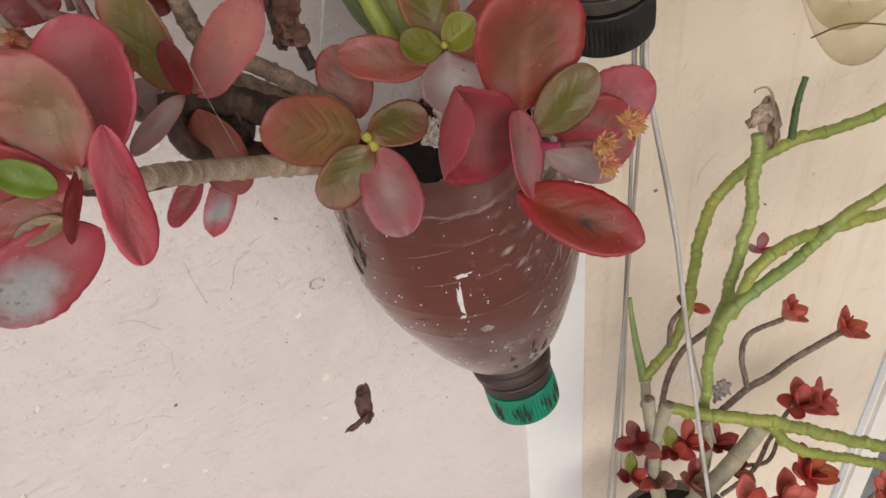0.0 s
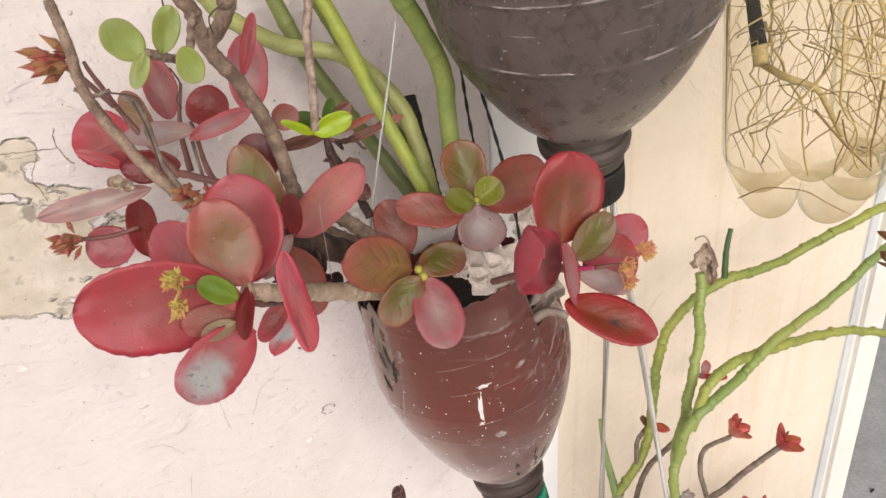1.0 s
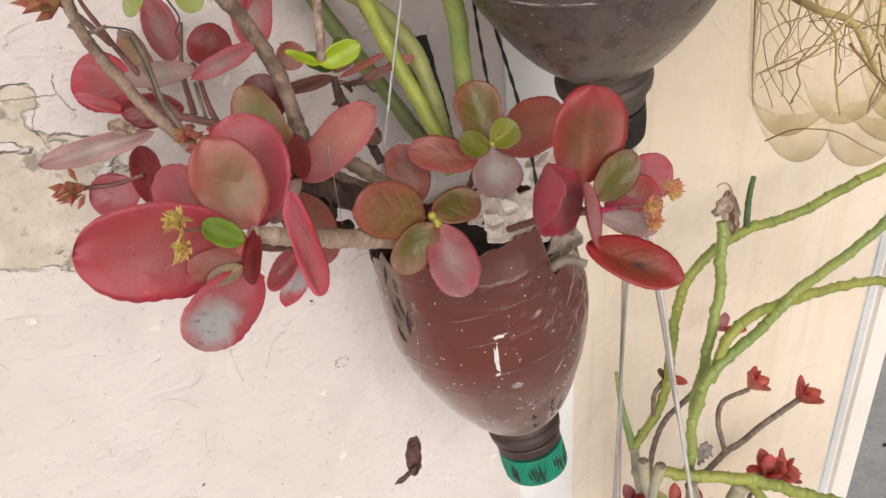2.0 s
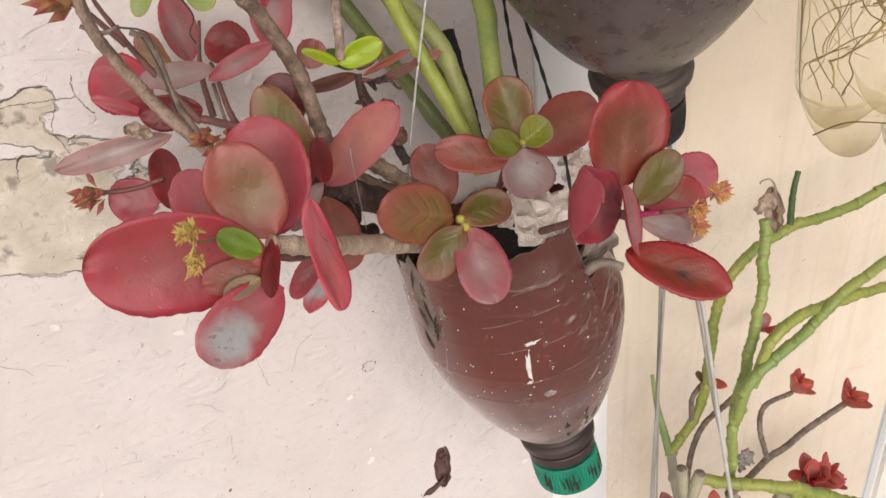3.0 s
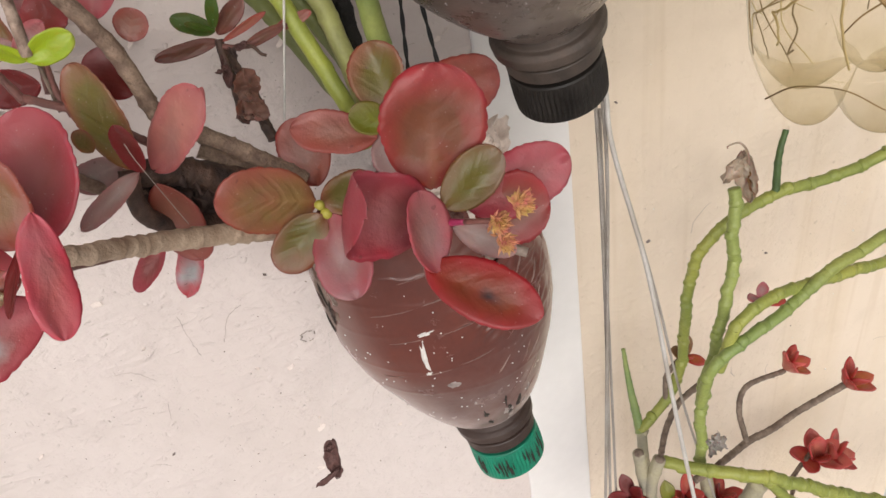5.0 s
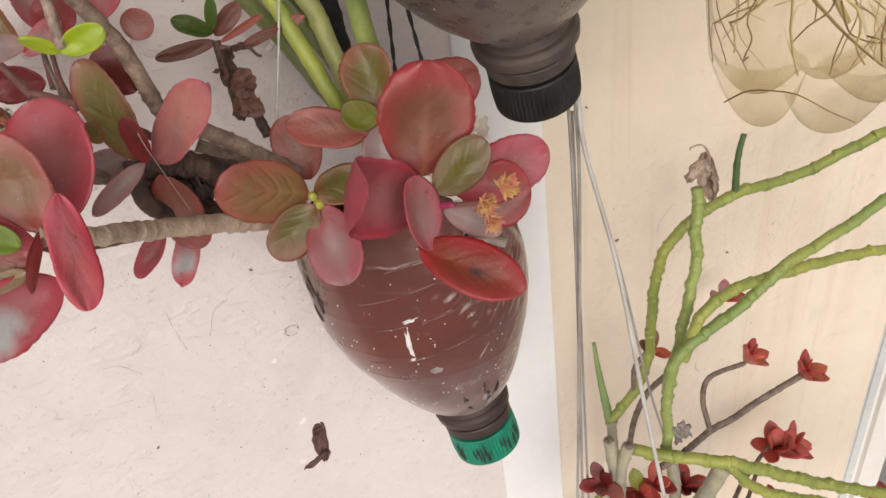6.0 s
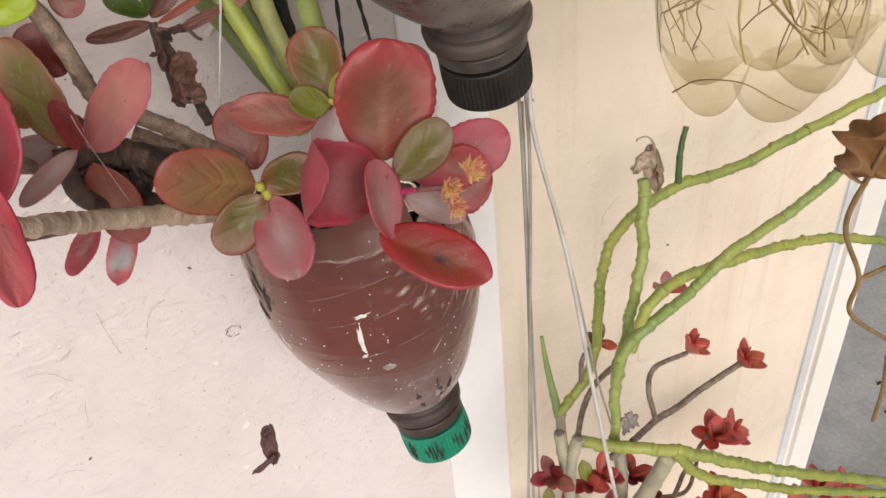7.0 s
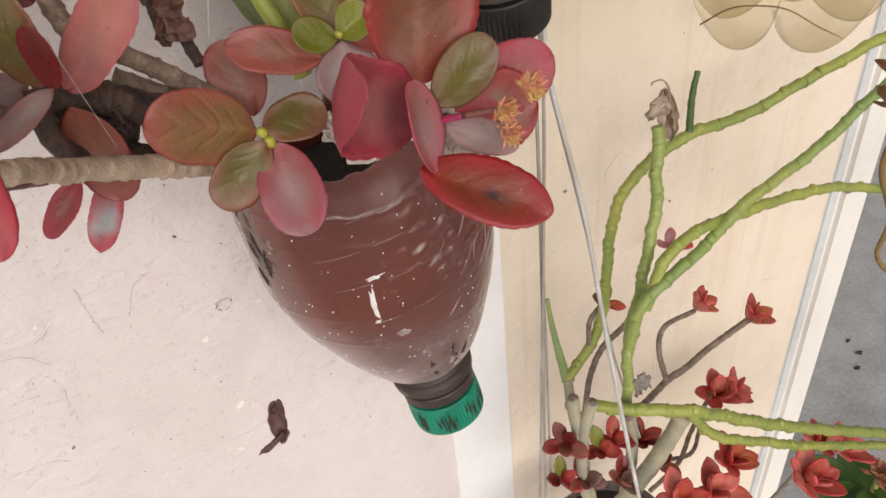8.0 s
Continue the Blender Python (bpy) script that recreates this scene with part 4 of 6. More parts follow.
def crumpled(parent, name, material, corners, depth, seed, n=22):
    """A crumpled sheet hung between four corners, with sharp folds and a ragged edge."""
    a, b, c, d = (Vector(q) for q in corners)
    normal = (b - a).cross(d - a).normalized()
    verts, faces = [], []
    for i in range(n + 1):
        for j in range(n + 1):
            u, v = i / n, j / n
            ru = u + 0.10 * noise.noise(Vector((v * 5, u, seed)))
            rv = v + 0.10 * noise.noise(Vector((u * 5, v, seed + 9)))
            p = (a * (1 - ru) + b * ru) * (1 - rv) + (d * (1 - ru) + c * ru) * rv
            fold = abs(noise.noise(Vector((u * 3.1, v * 3.1, seed + 3)))) * 1.3 + abs(noise.noise(Vector((u * 6.3 + v * 2, v * 5.1, seed + 5)))) * 0.22
            verts.append(p + normal * depth * (fold - 0.4))
    for i in range(n):
        for j in range(n):
            k = i * (n + 1) + j
            faces.append((k, k + 1, k + n + 2, k + n + 1))
    ob = mesh_object(name, verts, faces, material, parent, smooth=False)
    so = ob.modifiers.new("sheet", "SOLIDIFY")
    so.thickness = 0.00025
    return ob


crumpled(film, "film_piece", foil, ((0.0586, 0.1944, 1.4010), (0.0854, 0.1953, 1.3945), (0.0806, 0.1782, 1.3810), (0.0530, 0.1764, 1.3887)), 0.006, 1.0)
crumpled(film, "film_piece", foil_dark, ((0.0935, 0.1998, 1.3920), (0.1068, 0.2034, 1.3851), (0.1002, 0.1854, 1.3704), (0.0765, 0.1728, 1.3734)), 0.006, 2.0)
crumpled(film, "film_piece", foil, ((0.0916, 0.2088, 1.4052), (0.1041, 0.2106, 1.4013), (0.0999, 0.1998, 1.3869), (0.0802, 0.1908, 1.3916)), 0.007, 3.0)
crumpled(film, "film_piece", foil, ((0.0513, 0.1845, 1.4028), (0.0558, 0.1854, 1.4011), (0.0529, 0.1791, 1.3944), (0.0482, 0.1791, 1.3980)), 0.005, 4.0)
# grey-brown twig sticking out at the rim, in the dark film's material
stem(film, "film_roll", foil_dark, 0.0022, [(0.0795, 0.1755, 1.3705), (0.0854, 0.1728, 1.3741), (0.0919, 0.1692, 1.3719)], r1=0.0016)

# ---------------------------------------------------------------- black bottle planter
BLACK_BODY = [(0.0136, 0.0305), (0.0215, 0.038), (0.0302, 0.048), (0.0392, 0.062), (0.0468, 0.080), (0.0502, 0.100), (0.0515, 0.125), (0.0520, 0.200)]
black = hanging_bottle("bottle_planter", "dusty black plastic bottle hung upside down above", bottle_pose((0.1206, 0.1972, 1.4100), (-0.234, -0.208, 0.950), 1.027),
                       black_plastic, neck_dusty, cap_black, "ribbed black screw cap", BLACK_BODY,
                       lambda a, h: 0.0004 * noise.noise(Vector((math.cos(a) * 2, math.sin(a) * 2, h * 60))) + 0.0005 * math.exp(-((h - 0.081 - 0.001 * math.sin(a)) / 0.0007) ** 2) + 0.0004 * math.exp(-((h - 0.103) / 0.0007) ** 2), lambda a: 0.2, 0.0176)
black_shell = child(black, "bottle")
for k in range(170):
    q = random.Random(700 + k)
    patch(black_shell, "dust_fleck", BLACK_BODY, q.uniform(-160, -50), q.uniform(0.045, 0.135), q.uniform(0.0003, 0.0008), q.uniform(0.0003, 0.0010), dust_grey, k, "", 0.0002, 0.5)
for k in range(22):
    q = random.Random(870 + k)
    patch(black_shell, "ring_scuff", BLACK_BODY, q.uniform(-155, -45), (0.0812, 0.1032)[k % 2] + q.uniform(-0.0004, 0.0004), q.uniform(0.006, 0.014), 0.0005, dust_grey, k, "", 0.0007, 0.9)
for k in range(6):
    q = random.Random(800 + k)
    patch(black_shell, "scratch", BLACK_BODY, q.uniform(-150, -60), q.uniform(0.06, 0.13), q.uniform(0.006, 0.016), q.uniform(0.0003, 0.0006), dust_grey, k, "", 0.00015, 0.8, q.uniform(-3, 3))

# ---------------------------------------------------------------- clear bottle with roots
def petal_base(r, depth=0.0150, sides=150, rings=34):
    """The five-footed base of a soft-drink bottle."""
    verts, faces = [], []
    for i in range(rings + 1):
        q = i / rings
        for k in range(sides):
            a = 2 * math.pi * k / sides
            foot = abs(math.cos(2.5 * a)) ** 0.42
            dome = depth * 0.9 * math.exp(-((q / 0.30) ** 2))
            edge = 0.024 * max(0.0, (q - 0.50) / 0.50) ** 3.0
            between = depth * (1 - foot) * math.sin(min(1.0, q / 0.9) * math.pi * 0.72) * (1 - max(0.0, (q - 0.75) / 0.25) ** 2 * 0.8)
            rho = r * q ** 0.9 * (1 - 0.05 * (1 - foot) * math.sin(q * math.pi))
            verts.append((rho * math.cos(a), rho * math.sin(a), max(dome, edge) * 0.999 + between + min(dome, edge)))
    for i in range(rings):
        for k in range(sides):
            j = (k + 1) % sides
            faces.append((i * sides + k, i * sides + j, (i + 1) * sides + j, (i + 1) * sides + k))
    return verts, faces


def rooting_bottle(label, foot, head, turn):
    """A clear soft-drink bottle standing on its five feet."""
    ob = thing("rooting_bottle", label, "bottle", "hanging bottles")
    ob.matrix_world = axis_pose(foot, head) @ pose(0, 0, 0, 0, 0, turn)
    v, f = petal_base(CLEAR_R)
    mesh_object("base", v, f, pet_base, ob, "olive-tinted five-footed base").visible_shadow = False
    side = [(CLEAR_R, 0.0245), (CLEAR_R + 0.0002, 0.04), (CLEAR_R + 0.0002, 0.06), (CLEAR_R - 0.0004, 0.075), (CLEAR_R + 0.0002, 0.09), (CLEAR_R + 0.0002, 0.16), (CLEAR_R + 0.0002, 0.23)]
    v, f = lathe(side, 90, lambda a, h: 0.0004 * noise.noise(Vector((math.cos(a) * 3, math.sin(a) * 3, h * 90))))
    mesh_object("bottle", v, f, pet, ob).visible_shadow = False
    return ob


CLEAR_R = 0.0330
clear = rooting_bottle("clear plastic bottle of yellowed water full of roots", (0.2090, 0.1610, 1.3960), (0.1865, 0.1590, 1.5540), 32)
clear_far = rooting_bottle("second clear plastic bottle with pale roots beside it", (0.2790, 0.1640, 1.3950), (0.2565, 0.1620, 1.5530), 10)
rng = random.Random(5)


def root_lines(bottle, count, low, high, pull, sizes, material, label):
    rv, rf = [], []
    for _ in range(count):
        a, rr = rng.uniform(0, 6.28), (CLEAR_R - 0.004) * rng.random() ** 0.5
        p = Vector((rr * math.cos(a), rr * math.sin(a), rng.uniform(low, high)))
        d = Vector((rng.uniform(-1, 1), rng.uniform(-1, 1), -pull)).normalized()
        line = [p.copy()]
        for _ in range(rng.randint(12, 34)):
            d = (d + Vector((rng.uniform(-1, 1), rng.uniform(-1, 1), rng.uniform(-0.9, 0.6))) * 0.36).normalized()
            q = p + d * 0.0042
            flat = math.hypot(q.x, q.y)
            if flat > CLEAR_R - 0.0012:
                q.x, q.y = q.x * (CLEAR_R - 0.0012) / flat, q.y * (CLEAR_R - 0.0012) / flat
            if q.z < 0.026:
                break
            p = q
            line.append(p.copy())
        if len(line) < 5:
            continue
        size = rng.choice(sizes)
        v, f = tube_data(line, lambda q, d, z=size: z * (1 - 0.5 * q), 5)
        rf += [tuple(x + len(rv) for x in q) for q in f]
        rv += v
    tagged(mesh_object("roots", rv, rf, material, bottle, label), kind="stuff")


root_lines(clear, 22, 0.030, 0.085, 0.05, (0.00018, 0.00025, 0.0003), root_mat, "thin brown roots near the base")
root_lines(clear, 18, 0.085, 0.150, 0.8, (0.00022, 0.0003, 0.0004, 0.0005), root_mat, "thin brown roots")
root_lines(clear, 46, 0.070, 0.150, 0.25, (0.0002, 0.0003, 0.0004, 0.0007), root_gold, "tangled golden roots")
root_lines(clear_far, 30, 0.060, 0.150, 0.5, (0.0003, 0.0004, 0.0006), root_gold, "tangled golden roots")
for thick, line in ((0.00030, [(-0.0199, 0.0225, 0.0098), (-0.0273, 0.0125, 0.0187), (-0.0297, 0.0046, 0.0210), (-0.0297, -0.0044, 0.0201), (-0.0272, -0.0127, 0.0139), (-0.0227, -0.0197, 0.0079)]),
                    (0.00055, [(-0.0296, -0.0050, 0.0537), (-0.0281, -0.0105, 0.0461), (-0.0260, -0.0150, 0.0395), (-0.0221, -0.0203, 0.0317), (-0.0172, -0.0245, 0.0248)]),
                    (0.00035, [(-0.0270, -0.0130, 0.0526), (-0.0277, -0.0115, 0.0468), (-0.0294, -0.0062, 0.0426), (-0.0299, -0.0023, 0.0379)]),
                    (0.00050, [(-0.0165, -0.0251, 0.0600), (-0.0177, -0.0242, 0.0418), (-0.0185, -0.0236, 0.0348), (-0.0178, -0.0242, 0.0266)]),
                    (0.00035, [(-0.0128, 0.0295, 0.0900), (-0.0130, 0.0296, 0.0471), (-0.0130, 0.0296, 0.0325), (-0.0125, 0.0290, 0.0214)]),
                    (0.00035, [(-0.0266, -0.0139, 0.0490), (-0.0253, -0.0161, 0.0396), (-0.0229, -0.0194, 0.0358), (-0.0195, -0.0228, 0.0331)]),
                    (0.00030, [(-0.0259, -0.0151, 0.0389), (-0.0269, -0.0133, 0.0328), (-0.0272, -0.0127, 0.0281)])):
    stem(clear, "root", tendril, thick, line, r1=thick * 0.6)
stem(clear, "stem_end", char, 0.0024, [(-0.0050, 0.0224, 0.0910), (-0.0045, 0.0208, 0.0792), (-0.0071, 0.0187, 0.0712)], r1=0.0030)
stem(clear, "stem_end", root_gold, 0.0030, [(-0.0056, 0.0192, 0.0714), (-0.0104, 0.0171, 0.0646)])
stem(clear, "thick_root", root_gold, 0.0016, [(-0.0037, 0.0180, 0.0627), (-0.0163, 0.0076, 0.0615), (-0.0177, -0.0032, 0.0577), (-0.0162, -0.0079, 0.0494), (-0.0124, -0.0130, 0.0364)], r1=0.0010)

# ---------------------------------------------------------------- lower pot
LOW_BODY = [(0.0134, 0.0305), (0.0165, 0.038), (0.0235, 0.048), (0.0300, 0.062), (0.0350, 0.080), (0.0378, 0.095), (0.0385, 0.112)]
low = hanging_bottle("bottle_planter", "dark cut bottle pot crowded with red succulents", bottle_pose((0.172, 0.182, 0.985), (0, 0, 1), 0.97), black_plastic, cap_black, cap_black,
                     "black screw cap", LOW_BODY, lambda a, h: 0.0, lambda a: 0.112 + 0.002 * math.sin(3 * a))
v, f = lathe([(0.0005, 0.107), (0.02, 0.106), (0.0375, 0.103)], 40)
mesh_object("soil", v, f, soil, low)

# ---------------------------------------------------------------- red succulent in the brown bottle
red_plant = thing("succulent_plant", "rose and olive fleshy-leaved succulent growing from the brown bottle", "plant")
stem(red_plant, "stem", bark_grey, 0.0021, [(-0.0299, 0.1760, 1.5120), (-0.0275, 0.1780, 1.5040), (-0.0248, 0.1800, 1.5000), (-0.0226, 0.1827, 1.4903), (-0.0141, 0.1863, 1.4764), (-0.0070, 0.1890, 1.4587), (-0.0032, 0.1908, 1.4392), (0.0004, 0.1917, 1.4345), (0.0085, 0.1908, 1.4289), (0.0194, 0.1917, 1.4187), (0.0303, 0.1908, 1.4083)], r1=0.0026)
stem(red_plant, "stem", bark_grey, 0.0022, [(-0.0144, 0.1760, 1.5092), (-0.0160, 0.1780, 1.5021), (-0.0146, 0.1800, 1.5018), (-0.0176, 0.1809, 1.4960), (-0.0226, 0.1827, 1.4903)])
stem(red_plant, "stem", bark, 0.0022, [(-0.0316, 0.1341, 1.4367), (-0.0228, 0.1368, 1.4322), (-0.0180, 0.1440, 1.4275), (-0.0128, 0.1548, 1.4208), (0.0000, 0.1692, 1.4105), (0.0161, 0.1818, 1.4000), (0.0299, 0.1908, 1.3916)], r1=0.0034)
stem(red_plant, "stem", bark_grey, 0.0014, [(-0.0589, 0.1935, 1.5055), (-0.0573, 0.1926, 1.4937), (-0.0564, 0.1908, 1.4807), (-0.0489, 0.1872, 1.4638), (-0.0388, 0.1800, 1.4489), (-0.0257, 0.1800, 1.4307), (-0.0081, 0.1872, 1.4147)], r1=0.0022)
stem(red_plant, "stem", bark_dark, 0.0040, [(-0.0143, 0.1845, 1.4269), (-0.0037, 0.1890, 1.4228), (0.0082, 0.1926, 1.4141), (0.0247, 0.1944, 1.4044)], r1=0.0048)
stem(red_plant, "stem", bark_grey, 0.0022, [(0.0026, 0.1998, 1.4230), (0.0127, 0.1980, 1.4159), (0.0257, 0.1962, 1.4073)])
stem(red_plant, "stem", bark_dark, 0.0026, [(-0.0143, 0.1800, 1.4309), (-0.0148, 0.1782, 1.4177), (-0.0066, 0.1845, 1.4076), (0.0075, 0.1908, 1.4033)])
stem(red_plant, "stem", stem_red, 0.0006, [(-0.0549, 0.2142, 1.4856), (-0.0539, 0.2115, 1.4831), (-0.0500, 0.2115, 1.4733), (-0.0450, 0.2115, 1.4626), (-0.0363, 0.2025, 1.4485)], r1=0.0012)
stem(red_plant, "stem", stem_red, 0.0012, [(-0.0361, 0.2025, 1.4494), (-0.0195, 0.1935, 1.4427), (-0.0075, 0.1908, 1.4314)])
stem(red_plant, "stem", stem_red, 0.0005, [(-0.0285, 0.2142, 1.4622), (-0.0281, 0.2115, 1.4606), (-0.0276, 0.2025, 1.4499), (-0.0254, 0.1980, 1.4428)], r1=0.0011)
stem(red_plant, "stem", stem_red, 0.0005, [(-0.0278, 0.2250, 1.4732), (-0.0315, 0.2205, 1.4594), (-0.0320, 0.2115, 1.4467)], r1=0.0011)
stem(red_plant, "stem", stem_red, 0.0012, [(-0.0327, 0.1341, 1.4347), (-0.0269, 0.1368, 1.4306), (-0.0169, 0.1512, 1.4216)])
stem(red_plant, "stem", stem_red, 0.0013, [(0.0584, 0.1179, 1.4249), (0.0599, 0.1305, 1.4186), (0.0641, 0.1530, 1.4066), (0.0648, 0.1800, 1.3902)])
stem(red_plant, "stem", stem_red, 0.0012, [(0.0326, 0.1765, 1.4052), (0.0364, 0.1845, 1.4035), (0.0451, 0.1980, 1.3996)])
stem(red_plant, "stem", stem_red, 0.0012, [(0.0588, 0.1815, 1.4243), (0.0580, 0.1895, 1.4150), (0.0573, 0.1980, 1.4004)])
stem(red_plant, "twig", twig, 0.0008, [(-0.0477, 0.1755, 1.4811), (-0.0436, 0.1755, 1.4773), (-0.0419, 0.1755, 1.4621), (-0.0376, 0.1728, 1.4518), (-0.0337, 0.1665, 1.4434)])
stem(red_plant, "twig", twig, 0.0006, [(-0.0589, 0.1908, 1.4822), (-0.0545, 0.1908, 1.4796), (-0.0499, 0.1908, 1.4805)])
stem(red_plant, "twig", twig, 0.0005, [(-0.0417, 0.1755, 1.4629), (-0.0440, 0.1755, 1.4707), (-0.0427, 0.1755, 1.4736)])
stem(red_plant, "twig", twig, 0.0006, [(-0.0290, 0.2025, 1.4433), (-0.0295, 0.2052, 1.4505), (-0.0298, 0.2070, 1.4578)])
stem(red_plant, "twig", twig_dark, 0.00026, [(-0.0250, 0.1720, 1.4978), (-0.0287, 0.1720, 1.4939), (-0.0278, 0.1720, 1.4879)], r1=0.00018)
stem(red_plant, "twig", twig_dark, 0.00026, [(-0.0176, 0.1720, 1.5019), (-0.0219, 0.1720, 1.4988), (-0.0216, 0.1720, 1.4942)], r1=0.00018)
stem(red_plant, "twig", twig_dark, 0.00026, [(-0.0326, 0.1720, 1.5049), (-0.0327, 0.1720, 1.5015), (-0.0344, 0.1720, 1.4982)], r1=0.00018)
stem(red_plant, "twig", twig_dark, 0.00026, [(-0.0345, 0.1720, 1.4874), (-0.0326, 0.1720, 1.4826), (-0.0345, 0.1720, 1.4791), (-0.0337, 0.1720, 1.4763)], r1=0.00018)
stem(red_plant, "twig", twig_dark, 0.00026, [(-0.0502, 0.1720, 1.4832), (-0.0444, 0.1720, 1.4812), (-0.0433, 0.1720, 1.4768)], r1=0.00018)
stem(red_plant, "twig", twig_dark, 0.00026, [(-0.0454, 0.1720, 1.4801), (-0.0435, 0.1720, 1.4718), (-0.0426, 0.1720, 1.4607)], r1=0.0003)
stem(red_plant, "stalk", magenta, 0.0009, [(0.0549, 0.1143, 1.4268), (0.0559, 0.1107, 1.4286), (0.0570, 0.1080, 1.4297)], r1=0.0006)
stem(red_plant, "stalk", stem_red, 0.0006, [(0.0570, 0.1080, 1.4297), (0.0596, 0.1044, 1.4311), (0.0628, 0.1008, 1.4321)])
leaf(red_plant, rose_deep, (-0.0327, 0.1350, 1.4335), (-0.0700, 0.1323, 1.4435), 0.0236, (0.1120, -0.9818, 0.1531))
leaf(red_plant, patch_leaf, (-0.0315, 0.1332, 1.4247), (-0.0529, 0.1188, 1.4232), 0.0156, (0.4890, -0.7703, 0.4094))
leaf(red_plant, rose_lit, (-0.0220, 0.1258, 1.4489), (-0.0226, 0.1110, 1.4285), 0.0094, (0.58, -0.74, 0.30), cup=0.1)
leaf(red_plant, rose_olive, (-0.0302, 0.1352, 1.4378), (-0.0366, 0.1422, 1.4596), 0.0168, (-0.0455, -0.9418, 0.3330))
leaf(red_plant, rose, (-0.0278, 0.1440, 1.4337), (-0.0258, 0.1602, 1.4590), 0.0216, (-0.3135, -0.7885, 0.5290))
leaf(red_plant, rose, (-0.0308, 0.1530, 1.4322), (-0.0501, 0.1800, 1.4380), 0.0202, (-0.7769, -0.5977, 0.1979))
leaf(red_plant, leaf_green, (-0.0342, 0.1296, 1.4377), (-0.0426, 0.1296, 1.4446), 0.0066, (0.3437, -0.8399, 0.4200))
leaf(red_plant, leaf_pale, (-0.0358, 0.1305, 1.4309), (-0.0446, 0.1278, 1.4307), 0.0050, (0.2026, -0.7078, 0.6767))
leaf(red_plant, crimson, (-0.0312, 0.1341, 1.4379), (-0.0352, 0.1242, 1.4289), 0.0057, (-0.5655, -0.4171, 0.7115))
leaf(red_plant, brown_red, (-0.0332, 0.1341, 1.4316), (-0.0484, 0.1314, 1.4330), 0.0084, (0.1962, -0.9061, 0.3749))
leaf(red_plant, rose, (-0.0134, 0.1800, 1.4067), (-0.0253, 0.1764, 1.3959), 0.0077, (-0.3571, -0.6938, 0.6254))
leaf(red_plant, rose_grey, (-0.0064, 0.1845, 1.4034), (-0.0183, 0.2025, 1.3732), 0.0089, (-0.5565, -0.7910, -0.2541))
leaf(red_plant, brown_red, (-0.0087, 0.1800, 1.4246), (-0.0055, 0.1800, 1.3976), 0.0148, (-0.3018, -0.9527, -0.0364))
leaf(red_plant, grey_leaf, (-0.0101, 0.1710, 1.4329), (-0.0236, 0.1530, 1.4299), 0.0055, (0.6379, -0.5655, 0.5228))
leaf(red_plant, grey_leaf, (-0.0150, 0.1800, 1.4328), (-0.0287, 0.1800, 1.4299), 0.0097, (-0.0000, -1.0000, -0.0000))
leaf(red_plant, crimson, (-0.0092, 0.1710, 1.4326), (-0.0101, 0.1665, 1.4479), 0.0060, (-0.0637, -0.9560, -0.2864))
leaf(red_plant, brown_olive, (0.0312, 0.1782, 1.4068), (0.0049, 0.1719, 1.4192), 0.0197, (0.2862, -0.9501, 0.1241))
leaf(red_plant, olive, (0.0320, 0.1722, 1.4052), (0.0153, 0.1690, 1.3930), 0.0140, (0.10, -0.90, 0.40))
leaf(red_plant, olive, (0.0323, 0.1745, 1.4078), (0.0496, 0.1725, 1.4100), 0.0132, (-0.18, -0.72, 0.66))
leaf(red_plant, lilac, (0.0338, 0.1725, 1.4045), (0.0338, 0.1557, 1.3846), 0.0168, (-0.25, -0.72, 0.64))
leaf(red_plant, brown_red, (0.0338, 0.1881, 1.4065), (0.0310, 0.1998, 1.4251), 0.0157, (-0.1155, -0.8488, 0.5160))
leaf(red_plant, olive, (0.0592, 0.1840, 1.4243), (0.0588, 0.1935, 1.4442), 0.0165, (-0.30, -0.86, 0.40), fold=0.10)
leaf(red_plant, brown_red, (0.0535, 0.1800, 1.4205), (0.0302, 0.1858, 1.4278), 0.0130, (-0.05, -0.80, 0.60))
leaf(red_plant, leaf_green2, (0.0594, 0.1805, 1.4246), (0.0685, 0.1785, 1.4308), 0.0108, (-0.20, -0.78, 0.60), fold=0.15)
leaf(red_plant, leaf_green2, (0.0585, 0.1800, 1.4242), (0.0469, 0.1805, 1.4290), 0.0098, (-0.15, -0.85, 0.50))
leaf(red_plant, grey_leaf, (0.0602, 0.1820, 1.4225), (0.0590, 0.1745, 1.4070), 0.0182, (-0.15, -0.85, 0.50))
leaf(red_plant, brown_red, (0.0615, 0.1790, 1.4232), (0.0970, 0.1935, 1.4262), 0.0197, (0.36, -0.78, 0.50))
leaf(red_plant, red_olive, (0.0543, 0.1197, 1.4327), (0.0598, 0.1233, 1.4583), 0.0225, (-0.0635, -0.9862, 0.1527))
leaf(red_plant, olive_deep, (0.0548, 0.1143, 1.4304), (0.0690, 0.1161, 1.4392), 0.0107, (-0.1153, -0.9204, 0.3737))
leaf(red_plant, rose, (0.0611, 0.1188, 1.4257), (0.0878, 0.1233, 1.4290), 0.0145, (0.0995, -0.8995, 0.4254))
leaf(red_plant, rose, (0.0530, 0.1180, 1.4275), (0.0262, 0.1100, 1.4420), 0.0182, (0.10, -0.93, 0.32), cup=0.10, crumple=0.05, roll=0.9, fold=0.12)
leaf(red_plant, lilac, (0.0492, 0.1050, 1.4218), (0.0494, 0.1120, 1.4375), 0.0150, (0.70, -0.64, 0.28))
leaf(red_plant, red_spot, (0.0470, 0.1075, 1.4222), (0.0655, 0.0909, 1.4142), 0.0128, (-0.34, -0.44, 0.83), cup=0.15, pointed=0.66)
